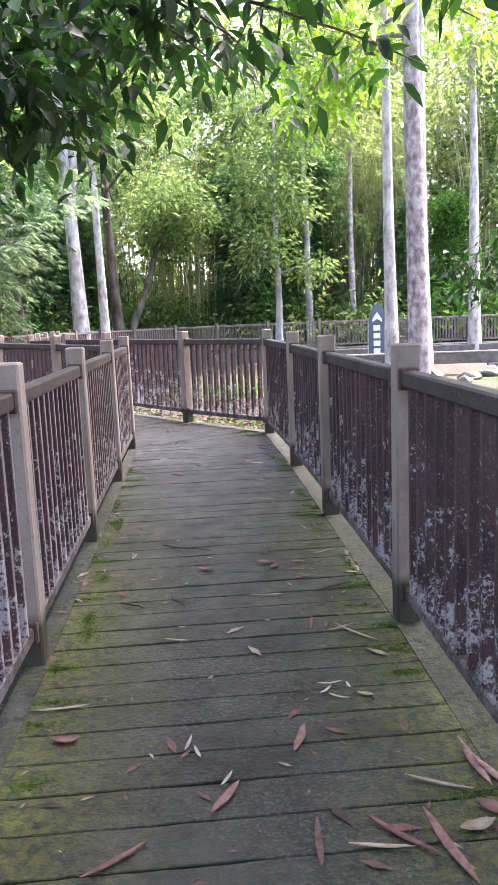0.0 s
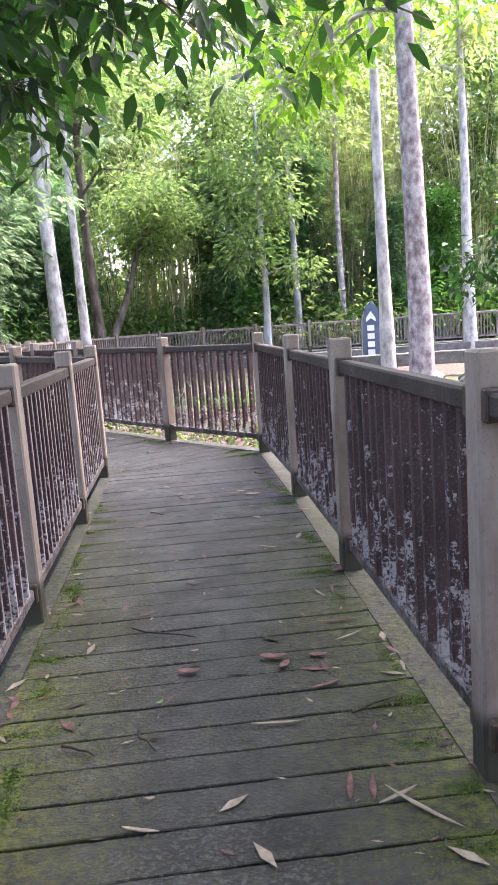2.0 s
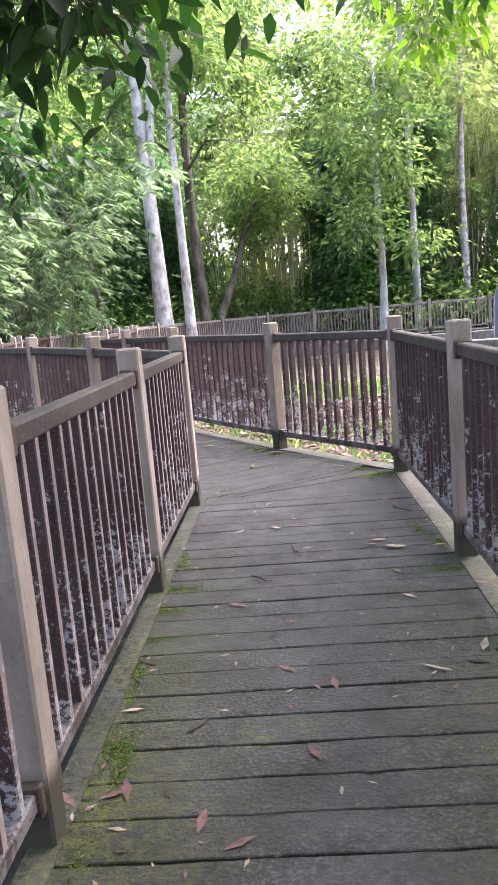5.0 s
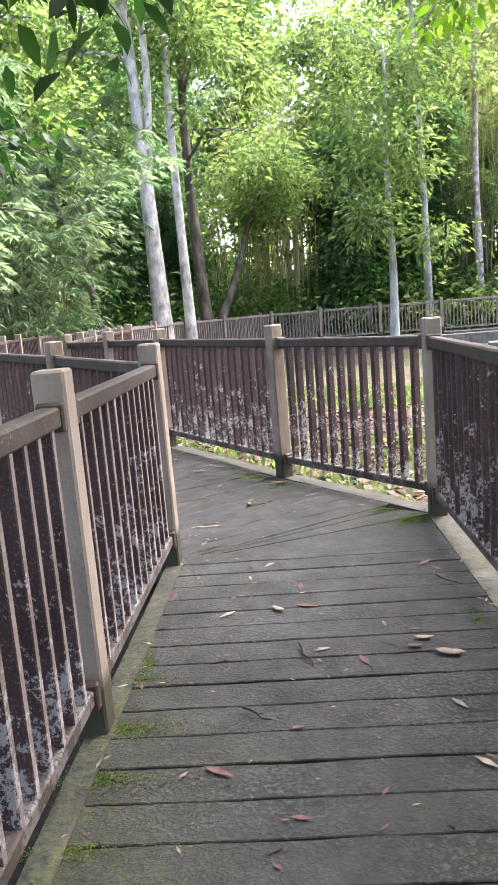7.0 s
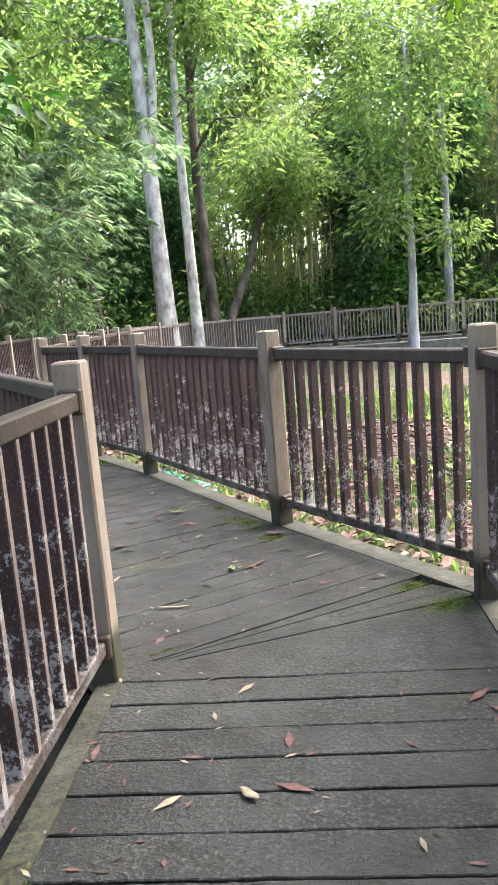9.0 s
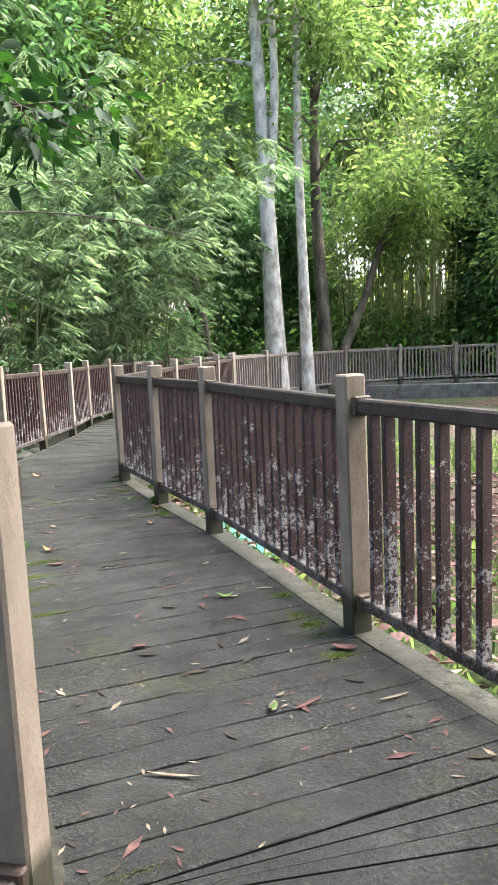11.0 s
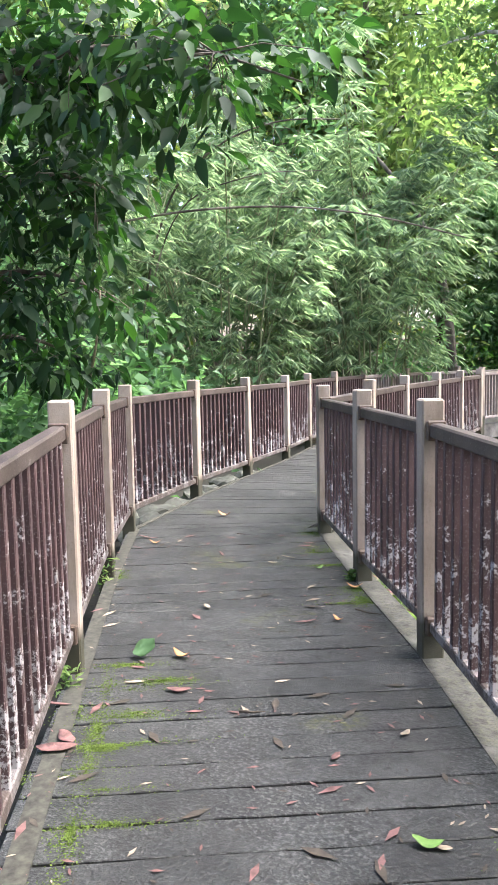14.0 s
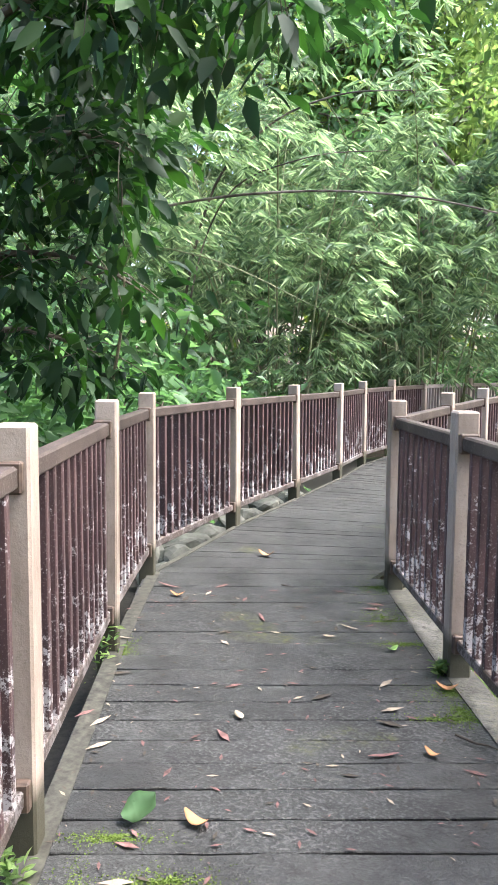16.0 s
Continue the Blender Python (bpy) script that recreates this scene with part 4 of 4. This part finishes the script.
slab_wall("concrete_beam", (3.4, 21.6), (11.5, 20.4), -0.12, 0.2, 0.3, STONE, "weathered grey concrete beam across the clearing", "beam")
for q in (4.0, 7.0, 10.0):
    slab_wall("concrete_pier", (q, 21.5 - (q - 3.4) * 0.148 - 0.06), (q + 0.3, 21.5 - (q - 3.4) * 0.148 - 0.1), -0.7, -0.12, 0.28, STONE, "short concrete pier under the beam", "pier")
slab_wall("retaining_wall", (-5.0, 29.4), (12.0, 30.0), -0.6, 0.0, 0.3, STONE, "low stained concrete wall below the far railing", "wall")
slab_wall("water_trough", (-2.0, 14.2), (-1.1, 13.1), -0.6, -0.38, 0.4, TEAL, "teal painted trough half hidden beside the boardwalk", "trough")


def boulder(place, r, seed):
    bm = bmesh.new()
    bmesh.ops.create_icosphere(bm, subdivisions=3, radius=1)
    for v in bm.verts:
        n = noise.noise_vector(v.co * 1.3 + Vector((seed * 7.1, 0, 0)))
        v.co += n * 0.35
        v.co = Vector((v.co.x * r, v.co.y * r * 0.8, v.co.z * r * 0.6))
    me = bpy.data.meshes.new("boulder")
    bm.to_mesh(me)
    bm.free()
    me.materials.append(ROCK)
    ob = new("boulder", me)
    ob.matrix_basis = pose(*place, 0, 0, seed * 67)
    return tagged(ob, "dark mossy boulder under the railing", "rock", "rocks beside the walk")


for i, (x, y, r) in enumerate(((-4.75, 13.95, 0.2), (-5.0, 14.35, 0.24), (-5.25, 14.75, 0.22), (-5.4, 15.2, 0.2), (-5.55, 15.65, 0.22), (-5.7, 16.1, 0.2), (-5.3, 14.2, 0.3), (-5.85, 16.7, 0.22), (-5.95, 17.3, 0.2))):
    boulder((x, y, -0.22), r, i + 1)


for i, (x, y, r) in enumerate(((5.4, 20.2, 0.35), (6.2, 19.8, 0.28), (6.9, 20.4, 0.4), (5.0, 19.4, 0.22), (7.4, 19.6, 0.3), (4.6, 20.6, 0.2), (5.8, 18.8, 0.24))):
    tagged(boulder((x, y, -0.4), r, i + 20), "grey-brown boulder beside the concrete beam", group="rocks in the clearing")


def long_stem(points, r, mat, label, name="arching_bamboo"):
    """One long bent stem or trunk, thinning towards its tip."""
    ends = [np.array(p, float) for p in (points[0], *points, points[-1])]
    points = []
    for a, b, c, d in zip(ends, ends[1:], ends[2:], ends[3:]):
        for q in np.linspace(0, 1, 7)[:-1]:
            points.append(0.5 * (2 * b + (c - a) * q + (2 * a - 5 * b + 4 * c - d) * q * q + (3 * b - a - 3 * c + d) * q ** 3))
    points.append(ends[-1])
    return tagged(new(name, joined(name, [tube(points, [r * (1 - 0.7 * i / (len(points) - 1)) for i in range(len(points))], 7)], mat)), label, "bamboo" if "bamboo" in label else "tree")


long_stem([(-10.4, 16.4, -0.4), (-10.3, 16.5, 1.8), (-9.4, 16.9, 3.1), (-7.8, 17.4, 3.42), (-6.2, 17.9, 3.45), (-4.8, 18.3, 3.25), (-3.5, 18.7, 2.85)], 0.028, DARK_BARK, "dark arching bamboo stem over the far railing")
long_stem([(-9.8, 16.0, -0.4), (-9.4, 16.3, 1.6), (-8.6, 16.8, 2.8), (-7.4, 17.4, 2.7), (-6.2, 18.0, 2.1), (-5.2, 18.6, 1.5)], 0.014, CULM, "thin green bamboo stem drooping towards the railing")
long_stem([(-9.0, 18.6, -0.4), (-8.8, 18.6, 2.2), (-8.0, 18.5, 3.7), (-6.6, 18.4, 4.0), (-5.4, 18.4, 3.9)], 0.018, DARK_BARK, "slim dark bamboo stem bowed over the bend")
long_stem([(-9.4, 18.8, -0.4), (-9.1, 18.8, 2.2), (-8.3, 18.6, 3.9), (-7.2, 18.4, 4.5), (-6.0, 18.2, 4.6), (-5.0, 18.2, 4.45)], 0.026, DARK_BARK, "dark arching bamboo stem above the bend")
long_stem([(-6.9, 14.9, -0.4), (-6.3, 14.7, 0.7), (-5.6, 14.3, 1.5), (-5.2, 14.0, 2.0)], 0.025, PALE_LITTER, "pale dead bamboo leaning by the railing")
forest_tree("leaning_tree", (-4.1, 29.2, -0.3), 6.9, 0.17, DARK_BARK, LEAF, 81, 0.6, 2.3, 13, 62, 0.2, 0.45, lean=(0.38, 0.27), bend=0.8, label="dark trunk leaning through the wood under its crown", tips=6)
long_stem([(-6.6, 27.0, -0.3), (-7.0, 27.2, 3.0), (-8.0, 27.5, 5.2), (-9.5, 28.0, 7.0)], 0.13, DARK_BARK, "dark crooked trunk behind the bamboo", "crooked_trunk")

long_stem([(-4.8, 26.62, 4.6), (-4.6, 26.6, 6.0), (-4.47, 26.6, 8.0), (-4.55, 26.6, 11.0), (-4.5, 26.6, 14.0)], 0.16, WHITE_BARK, "pale second stem of the forked tree", "pale_fork_tree")

bank = new("earth_bank", strip("earth_bank", offset(LEFT[:-1] + OUTER + OUTER_FAR[1:], -0.02), offset(LEFT[:-1] + OUTER + OUTER_FAR[1:], -1.3), -0.55, -0.3, SOIL))
tagged(bank, "dark damp earth bank below the outer railing", "earth", kind="structure")

# ---- what has fallen on the deck ----


def blade(length, width, curl, seed, mat):
    """A fallen leaf: a curled blade with a midrib fold and a little thickness."""
    n = 7
    v, f = [], []
    for lay_z in (0.0, 0.0016):
        for i in range(n):
            t = i / (n - 1)
            w = width * (math.sin(math.pi * min(1, t * 0.97 + 0.03)) ** 0.7) * 0.5
            x = (t - 0.5) * length
            z = 0.004 + curl * length * (t - 0.5) ** 2 + lay_z
            j = noise.noise((seed, t * 3, 0)) * width * 0.15
            v += [(x, -w + j, z + w * 0.22), (x, j, z), (x, w + j, z + w * (0.12 + 0.3 * abs(noise.noise((seed, t * 2, 5)))))]
    m = 3 * n
    for i in range(n - 1):
        a = 3 * i
        for k in (0, 1):
            f += [(m + a + k, m + a + 3 + k, m + a + 4 + k, m + a + 1 + k), (a + k + 1, a + k + 4, a + k + 3, a + k)]
        f += [(a, a + 3, m + a + 3, m + a), (a + 2, m + a + 2, m + a + 5, a + 5)]
    return mesh_from("leaf", v, f, mat, True)


def drop_leaf(x, y, length, turn, width, mat, label, name="fallen_leaf", curl=0.3, seed=0):
    k = 0.72 if name == "fallen_leaf" else 0.95
    ob = new(name, blade(length * k, width * k, curl, seed, mat))
    ob.matrix_basis = pose(x, y, 0.002, 0, 0, turn)
    return tagged(ob, label, "leaf", "fallen leaves on the deck")


def drop_twig(x, y, length, turn, seed, r=0.005):
    rng = random.Random(seed)
    pts = [(length * (t - 0.5), rng.uniform(-0.06, 0.06) * length, 0.006 + r + rng.uniform(0, 0.006)) for t in (0, 0.25, 0.5, 0.75, 1)]
    side = [pts[2], (pts[2][0] + length * 0.12, pts[2][1] + length * 0.12, 0.012)]
    ob = new("twig", joined("twig", [tube(pts, [r, r, r * 0.9, r * 0.7, r * 0.4], 6), tube(side, [r * 0.6, r * 0.3], 5)], TWIG))
    ob.matrix_basis = pose(x, y, 0, 0, 0, turn)
    return tagged(ob, "dark broken twig lying on the boards", "twig", "twigs on the deck")


TWIGS = [(0.27, 5.04, 0.31, -25), (0.09, 4.19, 0.13, -30), (0.29, 4.21, 0.14, -60), (1.02, 4.34, 0.2, 30), (0.2, 7.53, 0.2, -76), (0.06, 7.11, 0.13, -39), (0.81, 8.24, 0.17, -50), (-3.5, 13.75, 0.09, 0), (-1.84, 12.58, 0.16, -5), (-1.7, 11.3, 0.1, 30)]
PALE = [(1.0, 3.29, 0.08, -23), (1.17, 2.6, 0.14, 17), (0.41, 4.86, 0.05, 10), (0.72, 7.53, 0.15, -15), (0.64, 7.66, 0.1, 0), (0.06, 7.98, 0.1, -40), (-0.8, 10.92, 0.07, 20), (-0.28, 9.88, 0.06, 60),
        (-0.28, 9.78, 0.11, 100), (-2.64, 12.22, 0.1, -30), (-2.84, 13.18, 0.09, 20), (-1.15, 11.47, 0.08, 80), (0.33, 3.93, 0.04, 0), (0.47, 3.46, 0.04, 50)]
BITS = [(0.89, 3.38, 0.1, 7), (0.91, 3.28, 0.08, -28), (0.87, 3.33, 0.07, 50), (0.95, 3.36, 0.05, 100), (0.42, 3.03, 0.09, 80), (0.45, 2.98, 0.07, 110), (0.54, 2.84, 0.08, 66)]
RED_STRIPS = [(0.28, 2.53, 0.2, 40), (0.77, 2.56, 0.19, -92), (0.98, 2.57, 0.24, -45), (0.87, 3.91, 0.13, -99), (0.93, 3.9, 0.12, 82), (0.99, 5.05, 0.2, 0), (1.02, 5.43, 0.13, 90), (0.88, 4.5, 0.12, 25),
              (-0.16, 9.84, 0.16, 60), (-3.27, 13.19, 0.14, -40), (-4.07, 13.31, 0.2, 0), (-2.06, 12.3, 0.12, 50), (-2.4, 10.95, 0.14, 20)]
WIDE_STRIPS = [(1.08, 2.53, 0.3, -77), (1.24, 2.87, 0.26, -84), (1.28, 2.8, 0.22, -70), (0.76, 3.04, 0.17, 74), (0.54, 2.76, 0.16, 62)]
RED = [(0.04, 3.08, 0.13, 2), (0.4, 4.68, 0.13, -7), (0.71, 4.75, 0.14, -8), (0.75, 4.68, 0.1, 60), (0.88, 4.74, 0.1, -5), (1.1, 5.7, 0.17, 50), (1.24, 2.66, 0.16, -27), (0.6, 7.59, 0.08, -2), (0.2, 7.04, 0.06, 14),
       (-1.0, 10.21, 0.1, 40), (-0.12, 10.36, 0.16, 0), (-1.28, 11.19, 0.08, 90), (-2.12, 10.71, 0.2, 40), (-2.15, 10.78, 0.16, -20), (-2.07, 11.31, 0.14, 30)]
STRAW = [(0.92, 2.54, 0.17, -8), (1.12, 2.78, 0.2, -25), (1.04, 3.8, 0.26, -51), (0.99, 3.86, 0.14, 30), (0.7, 4.27, 0.18, -1), (-0.02, 3.28, 0.2, 9), (0.32, 3.8, 0.11, -16), (1.03, 4.9, 0.18, 35),
         (0.96, 5.39, 0.12, 110), (0.76, 6.18, 0.12, -30), (0.13, 9.95, 0.14, 40), (-0.46, 9.29, 0.18, 5), (-2.83, 13.36, 0.12, -5), (-3.65, 12.51, 0.2, 15), (-2.6, 10.95, 0.2, 60)]
GREEN = [(0.31, 4.46, 0.05, 60), (-0.84, 10.91, 0.12, 20), (-0.28, 9.77, 0.08, 80), (-2.51, 13.22, 0.1, 70)]
ORANGE = [(-4.07, 14.29, 0.17, 10), (-2.12, 12.96, 0.13, 20), (-1.93, 12.41, 0.09, -10), (-2.3, 11.6, 0.13, 0), (-3.9, 13.2, 0.12, 30)]
for i, q in enumerate(TWIGS):
    drop_twig(*q, i)
for i, (x, y, l, a) in enumerate(PALE):
    drop_leaf(x, y, l, a, l * 0.42, PALE_LITTER, "pale dry leaf lying on the boards", seed=i)
for i, (x, y, l, a) in enumerate(RED_STRIPS):
    drop_leaf(x, y, l, a, 0.02, LITTER, "narrow reddish dry leaf strip on the boards", "leaf_strip", 0.15, i)
for i, (x, y, l, a) in enumerate(WIDE_STRIPS):
    drop_leaf(x, y, l, a, 0.028, PINK_LITTER, "broad pinkish dry leaf sheath on the boards", "leaf_strip", 0.12, i + 110)
for i, (x, y, l, a) in enumerate(BITS):
    drop_leaf(x, y, l, a, 0.011, WHITE_LITTER, "bleached scrap of dry leaf on the boards", "leaf_strip", 0.3, i + 120)
for i, (x, y, l, a) in enumerate(RED):
    drop_leaf(x, y, l, a, l * 0.45, LITTER, "curled reddish brown leaf on the boards", seed=i + 20)
for i, (x, y, l, a) in enumerate(STRAW):
    drop_leaf(x, y, l, a, 0.015, PALE_LITTER, "straw-coloured strip of dry leaf on the boards", "leaf_strip", 0.12, i + 40)
for i, (x, y, l, a) in enumerate(GREEN):
    drop_leaf(x, y, l, a, l * 0.5, GREEN_LITTER, "fallen green leaf on the boards", curl=1.0, seed=i + 60)
for i, (x, y, l, a) in enumerate(ORANGE):
    drop_leaf(x, y, l, a, l * 0.45, ORANGE_LITTER, "curled orange-brown leaf on the boards", curl=1.2, seed=i + 70)


stand = drop_leaf(-2.45, 11.51, 0.16, 60, 0.12, UNDER_LEAF, "large green leaf standing tilted on the boards", curl=0.7, seed=90)
stand.matrix_basis = pose(-2.45, 11.52, 0.036, 30, -28, 60)


def weed(x, y, seed, size):
    """A small tuft of leaves rooted in the joint at a post's foot."""
    rng = np.random.default_rng(seed)
    k = 46
    c = np.stack([x + rng.normal(size=k) * size * 0.25, y + rng.normal(size=k) * size * 0.25, rng.uniform(-0.02, size * 0.9, k)], 1)
    d = rng.normal(size=(k, 3)) * np.array([1, 1, 0.4]) + np.array([0, 0, 0.4])
    L = rng.uniform(0.03, 0.065, k)
    me = leaves("weed", c, d, L, L * 0.4, LEAF, rng, 0.2, 0.6, 0.2, True)
    return tagged(new("weed", me), "small green weed at the foot of a railing post", "weed", kind="stuff")


weed(-3.5, 12.31, 5, 0.16)
weed(-2.5, 11.1, 6, 0.08)
weed(-2.2, 13.1, 7, 0.07)


def crumbs():
    """Countless specks of leaf and bark on the deck, as one thing."""
    rng = np.random.default_rng(3)
    c, d, L = [], [], []
    for k in range(1500):
        if rng.random() < 0.5:
            s, u = rng.uniform(1.5, 8.7), rng.beta(0.5, 0.5)
            p = D1 * s + N1 * (0.1 + 1.4 * u)
        else:
            s, u = rng.uniform(S2, S2 + 5.8), rng.beta(0.8, 0.8)
            p = D2 * s + N2 * (K2 + 1.42 * u)
        c.append((p.x, p.y, 0.004))
        a = rng.uniform(0, 6.3)
        d.append((math.cos(a), math.sin(a), 0.02))
        L.append(rng.uniform(0.008, 0.05) if rng.random() < 0.85 else rng.uniform(0.05, 0.12))
    me = leaves("leaf_crumbs", c, d, np.array(L), np.array(L) * 0.28, PALE_LITTER, rng, 0.05, 1.0, 0.0)
    for m in (LITTER, TWIG):
        me.materials.append(m)
    idx = np.repeat(rng.choice([0, 1, 1, 2, 2], len(c)), 2)
    me.polygons.foreach_set("material_index", idx)
    tagged(new("leaf_crumbs", me), "scattered specks of dry leaf and bark on the deck", "leaf litter", kind="stuff")


crumbs()


def moss_patch(x, y, rx, ry, seed, d=None):
    """A ragged cushion of moss: hundreds of tiny upright blades."""
    d = d or N2
    n = Vector((-d.y, d.x))
    rng = np.random.default_rng(seed)
    k = int(700 + 40000 * rx * ry)
    a, q = rng.uniform(0, 2 * math.pi, k), np.abs(rng.normal(size=k)) * 0.55
    q *= 1 + 0.6 * np.sin(a * 3 + seed) * np.sin(a * 5 + seed * 2)
    u, w = np.cos(a) * q * rx, np.sin(a) * q * ry
    c = np.stack([x + d.x * u + n.x * w, y + d.y * u + n.y * w, np.full(k, -0.001)], 1)
    v = rng.normal(size=(k, 3)) * np.array([1, 1, 0.3]) + np.array([0, 0, 0.35])
    L = rng.uniform(0.004, 0.01, k)
    me = leaves("moss_patch", c, v, L, L * 0.7, MOSS, rng, 0.1, 0.6, 0.3)
    return tagged(new("moss_patch", me), "bright green moss growing on the boards", "moss", "moss patches on the deck", "stuff")


MOSSES = [(0.72, 9.28, 0.22, 0.14), (0.58, 9.5, 0.14, 0.07), (-0.4, 8.86, 0.16, 0.02), (-0.32, 10.62, 0.1, 0.06), (-2.78, 13.62, 0.16, 0.2), (-2.1, 12.96, 0.12, 0.12),
          (-0.42, 10.72, 0.12, 0.1), (-0.26, 10.5, 0.1, 0.06), (-0.14, 10.3, 0.1, 0.05), (-3.08, 14.1, 0.2, 0.22), (-2.66, 13.72, 0.16, 0.12), (-1.98, 12.8, 0.08, 0.14),
          (-2.25, 11.22, 0.3, 0.05), (-2.1, 11.06, 0.26, 0.05), (-2.2, 11.36, 0.22, 0.05), (-1.95, 10.62, 0.3, 0.05), (-2.3, 10.95, 0.05, 0.16), (-3.5, 12.4, 0.06, 0.2), (-2.45, 11.4, 0.15, 0.04), (-0.55, 11.0, 0.08, 0.08), (-2.0, 10.8, 0.1, 0.03)]
for i, (x, y, rx, ry) in enumerate(MOSSES):
    moss_patch(x, y, rx, ry, i + 1)

for i, (x, y, rx, ry) in enumerate(((-2.32, 11.14, 0.2, 0.05), (-2.12, 10.9, 0.24, 0.06), (-1.92, 10.66, 0.22, 0.05), (-1.72, 10.41, 0.2, 0.05), (-1.55, 10.2, 0.14, 0.04))):
    moss_patch(x, y, rx, ry, i + 50, D2)
for i, (x, y, rx) in enumerate(((-2.1, 11.02, 0.26), (-1.98, 10.84, 0.3), (-1.8, 10.62, 0.26), (-1.66, 10.5, 0.2), (-2.0, 12.72, 0.16), (-2.5, 13.34, 0.2), (-2.72, 13.6, 0.24))):
    moss_patch(x, y, rx, 0.035, i + 60, N2)


def ground_litter():
    """Dry leaves thick on the ground inside the bend, and grass tufts between them."""
    rng = np.random.default_rng(8)
    n = 5200
    x = rng.uniform(-3.0, 4.5, n)
    y = rng.uniform(9.3, 17.0, n)
    keep = (x * 0.7766 + y * 0.63 > K2 + 1.72) & (x > 0.9 - (y - 9.4) * 0.9)
    x, y = x[keep], y[keep]
    c = np.stack([x, y, -0.37 + 0.12 * np.array([noise.noise((a * 0.25, b * 0.25, 0)) for a, b in zip(x, y)]) + rng.uniform(0, 0.05, len(x))], 1)
    a = rng.uniform(0, 6.3, len(x))
    d = np.stack([np.cos(a), np.sin(a), rng.uniform(-0.2, 0.4, len(x))], 1)
    L = rng.uniform(0.07, 0.18, len(x))
    me = leaves("leaf_litter", c, d, L, L * 0.4, LITTER, rng, 0.2, 0.7, 0.05)
    for m in (PALE_LITTER,):
        me.materials.append(m)
    me.polygons.foreach_set("material_index", np.repeat(rng.choice([0, 0, 0, 0, 0, 1], len(x)), 2))
    tagged(new("leaf_litter", me), "reddish dry leaves strewn on the ground", "leaf litter", kind="stuff")
    n = 11000
    x, y = rng.uniform(-4.5, 3.4, n), rng.uniform(9.5, 20.0, n)
    keep = (x * 0.7766 + y * 0.63 > K2 + 1.72) & (x > -3.4 + (y - 14) * -0.14) & (x > 1.2 - (y - 9.4) * 0.9)
    keep &= (np.sin(x * 1.3 + y * 0.7) + np.sin(y * 1.1 - x * 0.4) > -0.4)
    x, y = x[keep], y[keep]
    c = np.stack([x, y, np.full(len(x), -0.45)], 1)
    d = np.stack([rng.normal(size=len(x)) * 0.4, rng.normal(size=len(x)) * 0.4, np.ones(len(x))], 1)
    L = rng.uniform(0.1, 0.3, len(x))
    me = leaves("grass_tufts", c, d, L, L * 0.12, LEAF, rng, 0.1, 0.2, 0.2)
    tagged(new("grass_tufts", me), "bright green grass in the clearing", "grass", kind="stuff")


ground_litter()
# moss along both edges of the shaded first stretch
rngm = random.Random(21)
for i in range(26):
    s = 1.6 + 6.2 * i / 25
    for k in (0.16, 1.44):
        if rngm.random() < 0.8:
            p = D1 * (s + rngm.uniform(-0.1, 0.1)) + N1 * (k + rngm.uniform(-0.03, 0.03) * 2)
            moss_patch(p.x, p.y, rngm.uniform(0.1, 0.28), rngm.uniform(0.03, 0.08), 100 + i, D1 if rngm.random() < 0.6 else N1)
